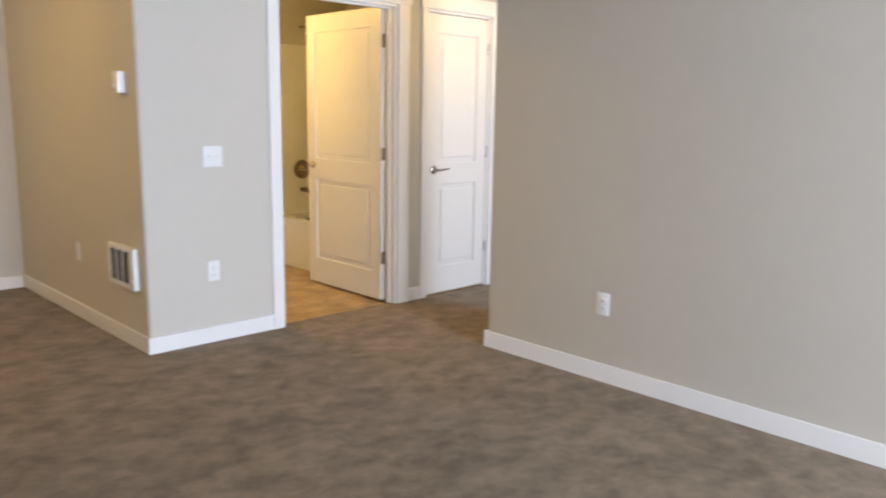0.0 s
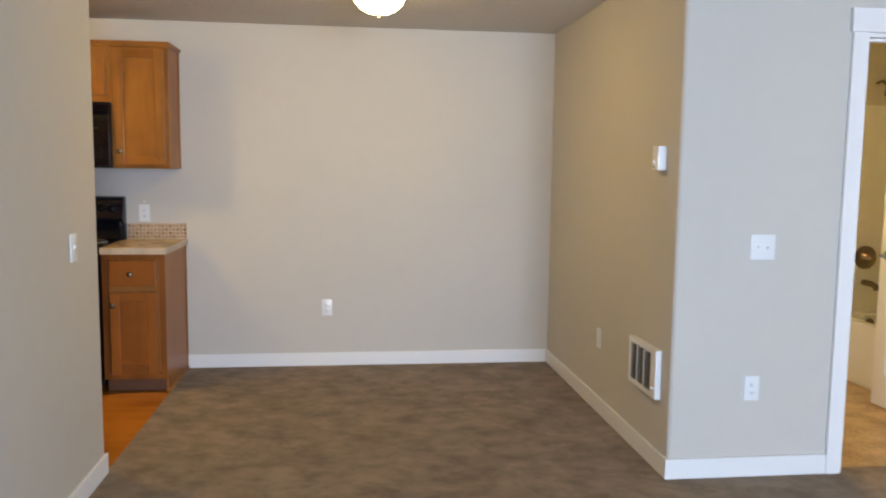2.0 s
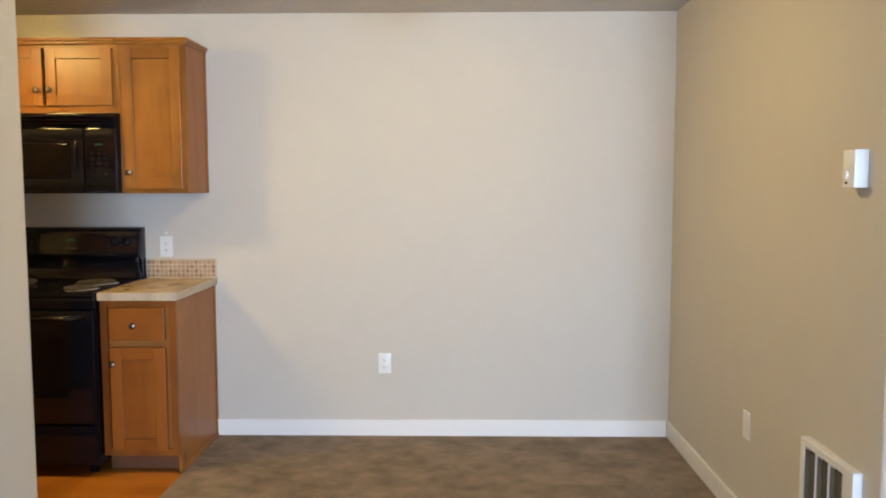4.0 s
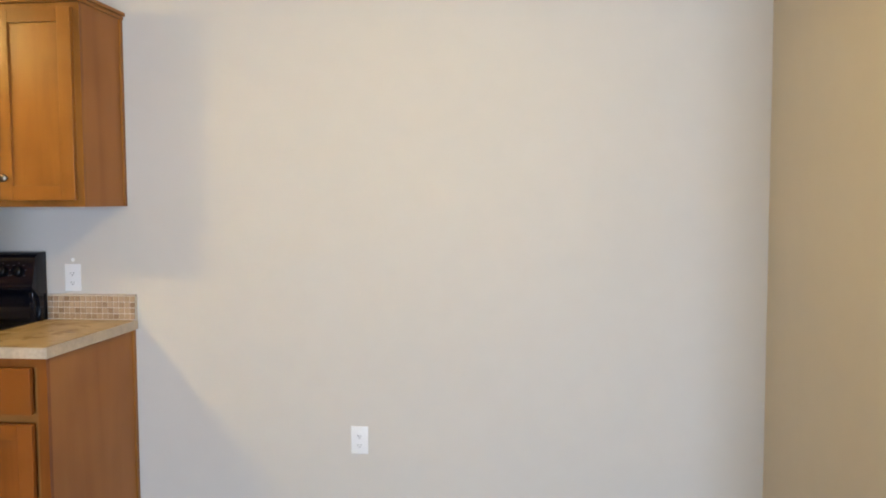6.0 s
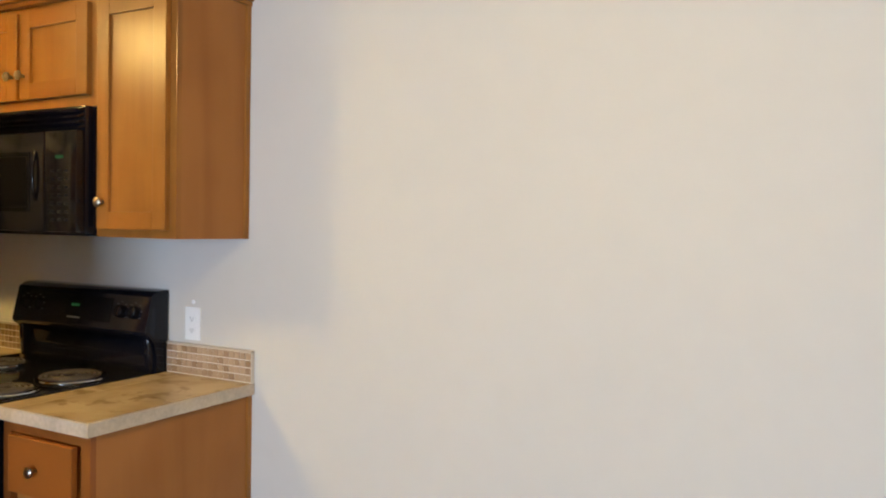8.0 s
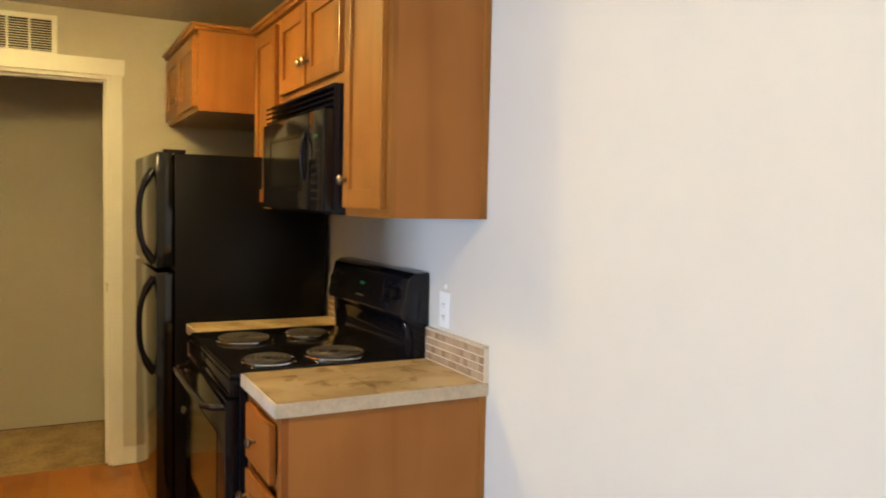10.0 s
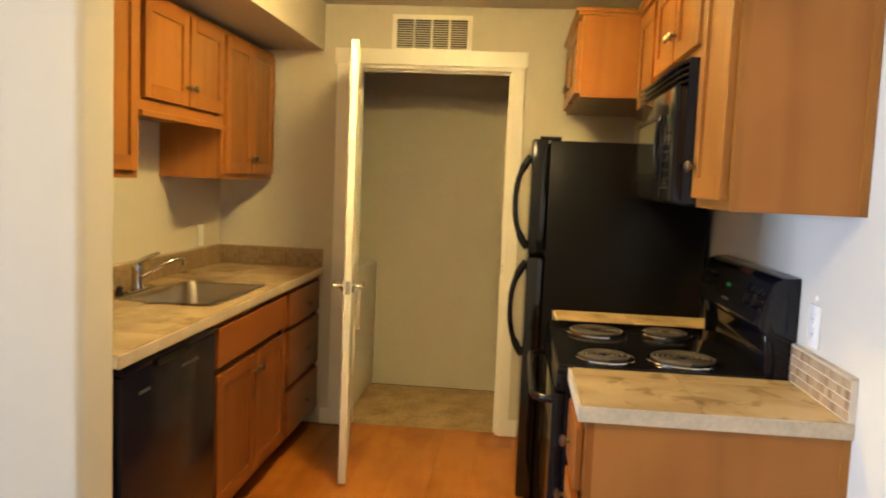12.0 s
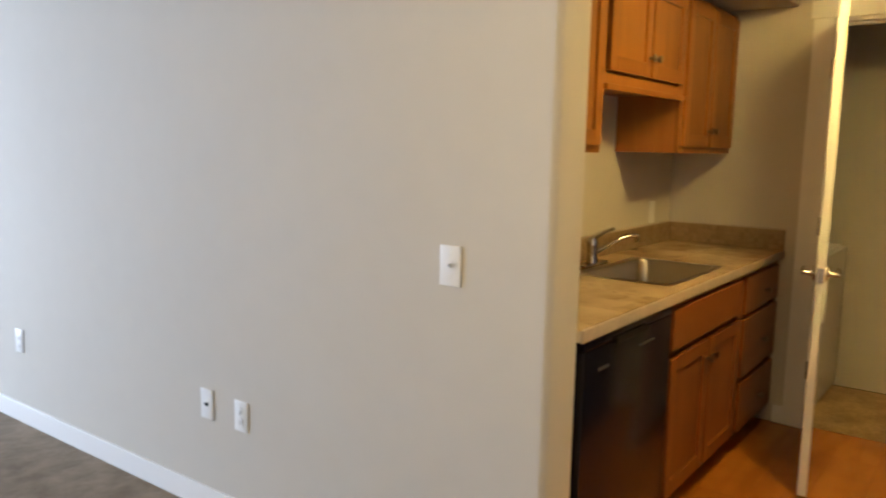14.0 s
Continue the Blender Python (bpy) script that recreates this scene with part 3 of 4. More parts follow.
# sink side, faces turned towards +y
YB = 4.075
cabinet("base_cabinet", pose(-1.49, YB, 0, 0, 0, 180), 0.92, YB - YK, 0, 0.876, "maple sink base with false drawer front and two doors", G1,
        [("drawer", 0.03, 0.89, 0.69, 0.845, None), ("door", 0.03, 0.452, 0.125, 0.66, (0.425, 0.585)), ("door", 0.468, 0.89, 0.125, 0.66, (0.495, 0.585))], kick=0.09, open_top=True)
cabinet("base_cabinet", pose(-2.41, YB, 0, 0, 0, 180), 0.635, YB - YK, 0, 0.876, "maple base cabinet with three drawers", G1,
        [("drawer", 0.03, 0.605, 0.675, 0.845, (0.36, 0.745)), ("drawer", 0.03, 0.605, 0.375, 0.65, (0.36, 0.50)), ("drawer", 0.03, 0.605, 0.11, 0.345, (0.36, 0.215))], kick=0.09)
YV = 3.79
cabinet("wall_cabinet", pose(-0.755, YV, 0, 0, 0, 180), 0.72, YV - YK, 1.40, 2.10, "maple wall cabinet over the dishwasher", G2,
        [("door", 0.03, 0.352, 1.428, 2.075, (0.33, 1.505)), ("door", 0.368, 0.69, 1.428, 2.075, (0.39, 1.505))])
cabinet("wall_cabinet", pose(-1.475, YV, 0, 0, 0, 180), 0.805, YV - YK, 1.655, 2.10, "short maple wall cabinet with two doors over the sink", G2,
        [("door", 0.02, 0.402, 1.70, 2.075, (0.38, 1.775)), ("door", 0.418, 0.785, 1.70, 2.075, (0.44, 1.775))])
cabinet("wall_cabinet", pose(-2.28, YV, 0, 0, 0, 180), 0.765, YV - YK, 1.40, 2.10, "tall maple wall cabinet in the corner by the pantry", G2,
        [("door", 0.03, 0.372, 1.428, 2.075, (0.345, 1.505)), ("door", 0.388, 0.735, 1.428, 2.075, (0.41, 1.505))])
tagged(part("valance", boxes([(-2.28, -1.475, YV - 0.0, YV + 0.02, 1.63, 1.652)], 0.003), MAPLE), "maple light rail under the sink wall cabinet", "trim")

# ---- worktops ----


def minus(r, h):
    """The rectangle r (x0, x1, y0, y1) without the hole h, as rectangles."""
    x0, x1, y0, y1 = r
    a, b, c, d = max(x0, h[0]), min(x1, h[1]), max(y0, h[2]), min(y1, h[3])
    if a >= b or c >= d:
        return [r]
    out = [(x0, a, y0, y1), (b, x1, y0, y1), (a, b, y0, c), (a, b, d, y1)]
    return [q for q in out if q[1] - q[0] > 0.004 and q[3] - q[2] > 0.004]


def worktop(name, x0, x1, y0, y1, front, label, hole=(9, 9, 9, 9), end=0, seam=None, mat=None):
    """Stone-look tiles on a slab with a pale edge strip; front: the sign of y in which the edge looks; end: 1 where the x1 end is open."""
    th = thing(name, pose(0, 0, 0), label, "worktop", "tiled worktops")
    core = minus((x0, x1, y0, y1), hole)
    part("slab", boxes([(*r, 0.878, 0.909) for r in core]), GROUT, th)
    yf = y0 if front < 0 else y1
    e = 0.018
    rows = [(x0, x1, yf - (0.006 if front < 0 else 0), yf + (0 if front < 0 else 0.006), 0.874, 0.913)]
    if end:
        rows.append((x1, x1 + 0.006, y0 - 0.006, y1, 0.874, 0.913))
    part("edge_strip", boxes(rows, 0.003), EDGE, th, "pale worktop edge strip")
    xs = [x1 - 0.004]
    while xs[-1] - 0.305 > x0:
        xs.append(xs[-1] - 0.305)
    xs.append(x0)
    ys = [y0 + 0.002, seam or y0 + 0.3, y1] if front < 0 else [y0, y1 - 0.305, y1 - 0.002]
    for xa, xb in zip(xs[1:], xs):
        for ya, yb in zip(ys, ys[1:]):
            if xb - xa < 0.01:
                continue
            for r in minus((xa + 0.0012, xb - 0.0012, ya + 0.0012, yb - 0.0012), hole):
                part("tile", boxes([(*r, 0.909, 0.914)], 0.001), mat or SLATE, th)
    return th


SINK = (-2.212, -1.608, 3.645, 4.035)
worktop("worktop", -0.968, -0.578, 5.368, 6.0, -1, "tan stone-look worktop end beside the range", end=1, seam=5.66)
worktop("worktop", -1.988, -1.728, 5.368, 6.0, -1, "narrow tan stone-look worktop between range and fridge", seam=5.66, mat=SLATE_PLAIN)
worktop("worktop", XP, -0.752, YK, 4.102, 1, "long tan stone-look worktop with an inset sink", hole=SINK, mat=SLATE_PLAIN)


def mosaic(name, x0, x1, y0, y1, label, pieces):
    """A low splashback of small stone tiles in grout, with a capping; along the longer side."""
    th = thing(name, pose(0, 0, 0), label, "splashback", "mosaic splashbacks")
    along = x1 - x0 > y1 - y0
    part("grout_bed", boxes([(x0, x1, y0, y1, 0.914, 1.015)]), GROUT if pieces[1] else GROUT_TAN, th)
    part("capping", boxes([(x0, x1, y0 - 0.002, y1, 1.015, 1.022)] if along else [(x0, x1 + 0.002, y0, y1, 1.015, 1.022)], 0.001), EDGE, th)
    p, step = 0.0218, 0.0248
    run = (x1 - x0) if along else (y1 - y0)
    n = round(run / step)
    face = pieces[0]
    rnd = random.Random(3)
    joined = bmesh.new()
    me = None
    for k in range(n):
        for r in range(4):
            u = ((x0 if along else y0) + (k + 0.5) * run / n)
            z = 0.9285 + r * step
            if pieces[1]:
                if me is None:
                    b = box(bmesh.new(), -p / 2, p / 2, -0.003, 0, -p / 2, p / 2)
                    for v in b.verts:
                        if v.co.y < -0.001:
                            v.co.x *= 0.92
                            v.co.z *= 0.92
                    t0 = part("tile", b, TILE, th)
                    me = t0.data
                else:
                    t0 = new("tile", me)
                    t0.parent = th
                t0.matrix_basis = pose(u, face + rnd.uniform(-0.0006, 0), z, rnd.uniform(-1, 1), rnd.uniform(-1, 1), rnd.uniform(-1, 1))
            elif along:
                box(joined, u - p / 2, u + p / 2, face, face + 0.003, z - p / 2, z + p / 2)
            else:
                box(joined, face, face + 0.003, u - p / 2, u + p / 2, z - p / 2, z + p / 2)
    if not pieces[1]:
        tagged(part("tiles", joined, TILE_FAR, th), kind="stuff")
    else:
        joined.free()
    return th


mosaic("splashback", -0.968, -0.575, 5.984, 5.9995, "low tan mosaic tile splashback beside the range", (5.984, True))
mosaic("splashback", -1.988, -1.728, 5.984, 5.9995, "low tan mosaic tile splashback by the fridge", (5.984, True))
mosaic("splashback", XP + 0.016, -0.752, YK, YK + 0.015, "long low tan mosaic tile splashback behind the sink", (YK + 0.015, False))
mosaic("splashback", XP, XP + 0.015, YK + 0.016, 4.102, "low tan mosaic tile splashback on the end wall", (XP + 0.015, False))

# ---- sink and tap ----


def ring(bm, x0, x1, y0, y1, r, z, n=5):
    out = []
    for cx, cy, a in ((x1 - r, y1 - r, 0), (x0 + r, y1 - r, 90), (x0 + r, y0 + r, 180), (x1 - r, y0 + r, 270)):
        for k in range(n + 1):
            t = radians(a + 90 * k / n)
            out.append(bm.verts.new((cx + r * math.cos(t), cy + r * math.sin(t), z)))
    return out


x0, x1, y0, y1 = SINK
sink = thing("kitchen_sink", pose(0, 0, 0), "single-bowl stainless steel inset sink in the worktop", "sink")
bm = bmesh.new()
rs = [ring(bm, x0 - 0.012, x1 + 0.012, y0 - 0.012, y1 + 0.012, 0.02, 0.9145), ring(bm, x0 - 0.006, x1 + 0.006, y0 - 0.006, y1 + 0.006, 0.02, 0.919),
      ring(bm, x0 + 0.012, x1 - 0.012, y0 + 0.03, y1 - 0.012, 0.04, 0.917), ring(bm, x0 + 0.016, x1 - 0.016, y0 + 0.034, y1 - 0.016, 0.045, 0.905),
      ring(bm, x0 + 0.024, x1 - 0.024, y0 + 0.042, y1 - 0.024, 0.055, 0.735), ring(bm, x0 + 0.06, x1 - 0.06, y0 + 0.08, y1 - 0.06, 0.05, 0.705)]
for a, b in zip(rs, rs[1:]):
    for k in range(len(a)):
        bm.faces.new((a[k], a[(k + 1) % len(a)], b[(k + 1) % len(a)], b[k]))
bm.faces.new(rs[-1])
part("bowl", bm, STEEL, sink, smooth=True)
part("drain", lathe([(0.045, 0), (0.042, 0.004), (0.03, 0.002)], 20), CHROME, sink, "chrome drain", True, pose((x0 + x1) / 2, (y0 + y1) / 2, 0.7055))

tap = thing("kitchen_tap", pose(-1.865, 3.595, 0.914), "chrome single-lever kitchen tap with a long spout", "tap")
part("base_plate", boxes([(-0.115, 0.115, -0.026, 0.026, 0, 0.012)], 0.005), TAP_CHROME, tap, smooth=True)
part("body", lathe([(0.026, 0.01), (0.024, 0.03), (0.022, 0.08), (0.024, 0.10), (0.019, 0.118), (0.006, 0.125)], 20), TAP_CHROME, tap, smooth=True)
part("spout", tube([(0, 0.0, 0.045), (-0.06, 0.043, 0.084), (-0.12, 0.086, 0.120), (-0.15, 0.108, 0.128), (-0.176, 0.126, 0.126), (-0.178, 0.128, 0.098)], [0.011, 0.009, 0.008, 0.008, 0.010, 0.010]), TAP_CHROME, tap, smooth=True)
part("lever", tube([(0, 0, 0.112), (-0.004, 0.02, 0.132), (-0.012, 0.055, 0.152), (-0.02, 0.088, 0.166)], [0.015, 0.011, 0.008, 0.007]), TAP_CHROME, tap, smooth=True)
part("side_sprayer", tube([(0.15, 0, 0), (0.15, 0, 0.02), (0.15, 0.004, 0.038)], [0.02, 0.013, 0.012]), BLACK, tap, "black side sprayer", True)

# ---- dishwasher ----
dw = thing("dishwasher", pose(-0.785, 4.075, 0, 0, 0, 180), "glossy black built-in dishwasher under the worktop", "dishwasher")
part("body", boxes([(0, 0.69, 0.02, 0.59, 0.10, 0.868)]), BLACK_NAVY, dw)
dwd = part("door", boxes([(0.004, 0.686, -0.025, 0.02, 0.11, 0.838)], 0.003), BLACK_NAVY, dw, smooth=True)
cp = part("control_panel", boxes([(0.004, 0.686, -0.026, 0.02, 0.8405, 0.866)], 0.005), BLACK_NAVY, dw, smooth=True)
part("pocket_handle", boxes([(0.20, 0.45, -0.036, -0.027, 0.828, 0.850)], 0.004), BLACK_SATIN, cp)
part("name_plate", boxes([(0.10, 0.17, -0.0265, -0.025, 0.765, 0.775)]), GREY_MARK, dwd, "grey name bar")
for k in range(4):
    part("button", boxes([(0.40 + 0.035 * k, 0.422 + 0.035 * k, -0.0265, -0.025, 0.78, 0.787)]), GREY_MARK, dwd, "grey button")
part("kick_plate", boxes([(0.0, 0.69, 0.06, 0.07, 0.0, 0.10)]), BLACK_SATIN, dw)
tagged(part("filler_strip", boxes([(-0.782, -0.752, 4.055, 4.075, 0.0, 0.876)]), MAPLE), "narrow maple filler strip beside the dishwasher", "trim")

# ---- range ----
X0, RW, RY = -1.722, 0.748, 5.36
st = thing("electric_range", pose(X0, RY, 0), "black freestanding coil electric range between worktops", "range")
part("body", boxes([(0, RW, 0, 0.63, 0.05, 0.895)], 0.004), BLACK, st)
for x in (0.06, RW - 0.06):
    for y in (0.06, 0.55):
        part("foot", lathe([(0.02, 0), (0.02, 0.045), (0.012, 0.052)], 12), BLACK_SATIN, st, at=pose(x, y, 0))
top = part("cooktop", boxes([(-0.002, RW + 0.002, -0.03, 0.60, 0.893, 0.912)], 0.007), BLACK, st, smooth=True)
part("rim", boxes([(0.0, 0.012, -0.02, 0.56, 0.912, 0.918), (RW - 0.012, RW, -0.02, 0.56, 0.912, 0.918), (0.012, RW - 0.012, -0.025, -0.012, 0.912, 0.918)], 0.002), BLACK, top, smooth=True)
door = part("oven_door", boxes([(0.006, RW - 0.006, -0.04, 0.0, 0.27, 0.83)], 0.008), BLACK, st, smooth=True)
part("window", boxes([(0.13, RW - 0.13, -0.0425, -0.040, 0.40, 0.70)], 0.001), BLACK_GLASS, door, "dark oven window")
part("handle", tube([(0.045, -0.036, 0.80), (0.05, -0.060, 0.80), (0.085, -0.088, 0.80), (0.12, -0.092, 0.80), (RW - 0.12, -0.092, 0.80), (RW - 0.085, -0.088, 0.80), (RW - 0.05, -0.060, 0.80), (RW - 0.045, -0.036, 0.80)], 0.012), BLACK, door, smooth=True)
part("front_rail", boxes([(0.0, RW, -0.03, 0.0, 0.838, 0.892)], 0.006), BLACK, st, smooth=True)
part("storage_drawer", boxes([(0.006, RW - 0.006, -0.035, 0.0, 0.07, 0.258)], 0.006), BLACK, st, smooth=True)


def profile(points, x0, x1, bevel=0.004):
    """A body of one outline in y and z, drawn out from x0 to x1."""
    bm = bmesh.new()
    a, b = [[bm.verts.new((x, y, z)) for y, z in points] for x in (x0, x1)]
    bm.faces.new(a)
    bm.faces.new(b[::-1])
    for k in range(len(points)):
        bm.faces.new((a[k], b[k], b[(k + 1) % len(points)], a[(k + 1) % len(points)]))
    if bevel:
        bmesh.ops.bevel(bm, geom=bm.edges[:], offset=bevel, segments=2, affect="EDGES", profile=0.6)
    return bm


bg = part("backguard", profile([(0.635, 0.90), (0.635, 1.205), (0.588, 1.203), (0.560, 1.187), (0.530, 1.060), (0.538, 1.045), (0.578, 1.02), (0.588, 0.97), (0.575, 0.912)], 0.0, RW, 0.006), BLACK, st, "black sloping control backguard", True)
for x in (0.012, RW - 0.034):
    part("end_cap", profile([(0.560, 0.914), (0.590, 0.914), (0.600, 1.04), (0.552, 1.040), (0.556, 0.99)], x, x + 0.022, 0.005), BLACK, bg, smooth=True)
slope = math.degrees(math.atan2(0.03, 0.125))
for x in (0.07, 0.145, 0.61, 0.68):
    k = part("dial", lathe([(0.023, 0), (0.021, 0.018), (0.015, 0.022)], 20), BLACK_SATIN, bg, "black dial", True, pose(x, 0.5445, 1.125, 90 - slope))
    for a in range(7):
        t = radians(-30 + a * 40)
        px, pz = x + 0.034 * math.cos(t), 0.034 * math.sin(t)
        part("dial_mark", boxes([(-0.003, 0.003, -0.001, 0.0, -0.0015, 0.0015)]), GREY_MARK, bg, "grey dial mark", at=pose(px, 0.544 + pz * 0.24, 1.125 + pz, -slope))
part("control_glass", boxes([(0.19, 0.56, -0.002, 0.0, -0.045, 0.045)], 0.001), BLACK_GLASS, bg, "dark control glass", at=pose(0, 0.5445, 1.125, -slope))
for ch, w in enumerate((0.012, 0.012, 0.008)):
    part("display_digit", boxes([(0.345 + ch * 0.017, 0.345 + ch * 0.017 + w * 0.7, -0.004, -0.002, 0.004, 0.014)]), GREEN, bg, "lit green digit", at=pose(0, 0.5445, 1.125, -slope))
part("name_plate", boxes([(0.33, 0.40, -0.004, -0.002, -0.040, -0.034)]), GREY_MARK, bg, "grey name bar", at=pose(0, 0.5445, 1.125, -slope))


def burner(x, y, r):
    b = part("burner", lathe([(r * 0.3, -0.002), (r * 0.8, 0.0), (r, 0.006), (r * 1.04, 0.006), (r * 1.06, 0.003), (r * 1.06, 0.0)], 36), DRIP, st, "chrome drip pan with coil", True, pose(x, y, 0.912))
    part("trim_ring", tube([(r * 1.06 * math.cos(a * math.pi / 20), r * 1.06 * math.sin(a * math.pi / 20), 0.006) for a in range(41)], 0.0028, 6), CHROME, b, "bright chrome trim ring", True)
    pts = []
    turns = 5 if r > 0.09 else 4
    for k in range(turns * 24 + 1):
        a = 2 * math.pi * k / 24
        q = r * (0.20 + 0.76 * k / (turns * 24))
        pts.append((q * math.cos(a), q * math.sin(a), 0.012))
    part("coil", tube(pts, 0.0056, 6), COIL_METAL, b, "black heating coil", True)


burner(0.615, 0.125, 0.083)
burner(0.590, 0.365, 0.105)
burner(0.205, 0.140, 0.100)
burner(0.170, 0.390, 0.083)

# ---- microwave ----
MY = 5.628
mw = thing("microwave", pose(-1.722, MY, 1.402), "black over-the-range microwave with green clock", "microwave")
part("body", boxes([(0, 0.754, 0.02, 0.39, 0.0, 0.408)], 0.004), BLACK, mw, smooth=True)
for k in range(4):
    part("vent_louvre", profile([(0.0, 0.0), (0.03, 0.014), (0.03, 0.018), (-0.004, 0.006)], 0.004, 0.75, 0), BLACK, mw, at=pose(0, 0, 0.332 + 0.018 * k))
d = part("door", boxes([(0.0, 0.595, -0.012, 0.02, 0.006, 0.328)], 0.006), BLACK, mw, smooth=True)
part("window_rim", grid_frame(0.110, 0.525, 0.070, 0.265, -0.0145, -0.012, [(0.122, 0.513, 0.082, 0.253)], 0.0008), BLACK_SATIN, d, "raised rim round the window")
part("window", boxes([(0.125, 0.510, -0.0135, -0.012, 0.085, 0.250)], 0.001), BLACK_GLASS, d, "dark glass window")
part("handle", tube(arc((0.555, -0.012, 0.105), (0.555, -0.012, 0.265), (0, -0.013, 0), 14), 0.006), BLACK, d, smooth=True)
cp = part("control_panel", boxes([(0.600, 0.754, -0.012, 0.02, 0.006, 0.328)], 0.005), BLACK_GLASS, mw, smooth=True)
for k in range(4):
    part("display_digit", boxes([(0.655 + 0.010 * k, 0.661 + 0.010 * k, -0.0132, -0.012, 0.240, 0.250)]), GREEN, cp, "lit green digit")
for r in range(7):
    for k in range(3):
        part("button", boxes([(0.632 + 0.033 * k, 0.650 + 0.033 * k, -0.0132, -0.012, 0.04 + 0.026 * r, 0.048 + 0.026 * r)]), BUTTON, cp, "faint button")
part("underside", boxes([(0.02, 0.734, 0.04, 0.37, -0.006, 0.0)]), BLACK_SATIN, mw)

# ---- refrigerator ----
fr = thing("refrigerator", pose(-2.800, 5.243, 0), "black top-freezer refrigerator beside the pantry doorway", "refrigerator")
part("body", boxes([(0, 0.80, 0.075, 0.73, 0.03, 1.622)], 0.006), BLACK_SATIN, fr, smooth=True)
part("base_grille", boxes([(0.01, 0.79, 0.04, 0.075, 0.0, 0.07)]), BLACK_SATIN, fr)
for nm, a, b, ha, hb in (("freezer_door", 1.145, 1.627, 1.165, 1.555), ("fridge_door", 0.08, 1.130, 0.70, 1.105)):
    d = part(nm, boxes([(0.0, 0.80, 0.0, 0.068, a, b)], 0.012), FRIDGE_DOOR, fr, smooth=True)
    part("handle", tube(arc((0.745, 0.0, ha), (0.745, 0.0, hb), (0, -0.06, 0), 16), [0.017] * 3 + [0.012] * 11 + [0.017] * 3), BLACK, d, smooth=True)
part("top_hinge", boxes([(0.745, 0.795, 0.03, 0.12, 1.623, 1.638)], 0.004), BLACK, fr)
part("top_hinge", boxes([(0.01, 0.06, 0.03, 0.12, 1.623, 1.638)], 0.004), BLACK, fr)

# ---- pantry ----
part("strike_plate", boxes([(PY1 - PY0 - 0.021, PY1 - PY0 - 0.018, 0.012, 0.040, 0.93, 0.985)]), NICKEL, pantry_frame, "nickel strike plate")
ws = thing("washing_machine", pose(-3.30, 4.25, 0, 0, 0, 180), "white washing machine in the pantry recess", "washing machine")
part("cabinet", boxes([(0, 0.68, 0.0, 0.62, 0.02, 0.86)], 0.012), PLASTIC, ws, smooth=True)
part("lid", boxes([(0.02, 0.66, 0.03, 0.50, 0.86, 0.872)], 0.005), PLASTIC, ws, smooth=True)
part("plinth", boxes([(0.03, 0.65, 0.02, 0.60, 0.0, 0.02)]), COIL, ws)
part("door_handle", boxes([(0.04, 0.07, -0.02, 0.0, 0.50, 0.74)], 0.008), PLASTIC, ws, smooth=True)

gr = thing("return_air_grille", pose(XP, 4.460, 2.148, 0, 0, 90), "cream louvred return air grille over the pantry door", "vent grille")
part("frame", grid_frame(0, 0.44, 0, 0.188, -0.012, 0, [(a, b, 0.008, 0.163) for a, b in ((0.025, 0.116), (0.128, 0.213), (0.225, 0.311), (0.323, 0.415))], 0.001), TRIM, gr)
part("backing", boxes([(0.02, 0.42, -0.0015, -0.0005, 0.006, 0.168)]), COIL, gr, "dark backing")
for k in range(12):
    part("slat", profile([(-0.010, 0.0), (-0.0085, 0.0), (-0.004, 0.0055), (-0.0055, 0.0055)], 0.025, 0.415, 0), TRIM, gr, at=pose(0, 0, 0.012 + 0.0124 * k))

# ---- bathroom ----
tub = thing("bathtub", pose(3.95, 4.62, 0), "white bathtub with apron along the bathroom wall", "bathtub")
bm = bmesh.new()
rs = [ring(bm, 0, 0.78, -0.6, 1.0, 0.02, 0.0), ring(bm, 0, 0.78, -0.6, 1.0, 0.02, 0.40), ring(bm, 0.0, 0.78, -0.6, 1.0, 0.03, 0.42), ring(bm, 0.07, 0.71, -0.52, 0.92, 0.12, 0.42),
      ring(bm, 0.13, 0.65, -0.42, 0.85, 0.15, 0.12), ring(bm, 0.2, 0.58, -0.32, 0.75, 0.15, 0.08)]
for a, b in zip(rs, rs[1:]):
    for k in range(len(a)):
        bm.faces.new((a[k], a[(k + 1) % len(a)], b[(k + 1) % len(a)], b[k]))
bm.faces.new(rs[-1])
bm.faces.new(rs[0][::-1])
part("shell", bm, TUB, tub, smooth=True)
sur = thing("tub_surround", pose(0, 0, 0), "white acrylic shower surround over the bathtub", "shower surround")
part("back_panel", boxes([(3.95, 4.70, 5.605, 5.62, 0.42, 1.90)], 0.004), TUB, sur)
part("side_panel", boxes([(4.715, 4.73, 4.02, 5.60, 0.42, 1.90)], 0.004), TUB, sur)
part("shelf", boxes([(4.18, 4.34, 5.52, 5.605, 0.40, 0.43)], 0.006), TUB, sur)
fx = thing("shower_fitting", pose(4.22, 5.605, 0), "nickel tub valve, spout and shower head", "shower fitting")
part("valve_plate", lathe([(0.085, 0), (0.082, 0.008), (0.05, 0.014), (0.03, 0.05), (0.02, 0.055)], 28), BRONZE, fx, smooth=True, at=pose(0, 0, 0.82, 90))
part("valve_lever", tube([(0, -0.05, 0.82), (-0.03, -0.06, 0.82), (-0.07, -0.065, 0.825)], [0.012, 0.01, 0.007]), NICKEL, fx, smooth=True)
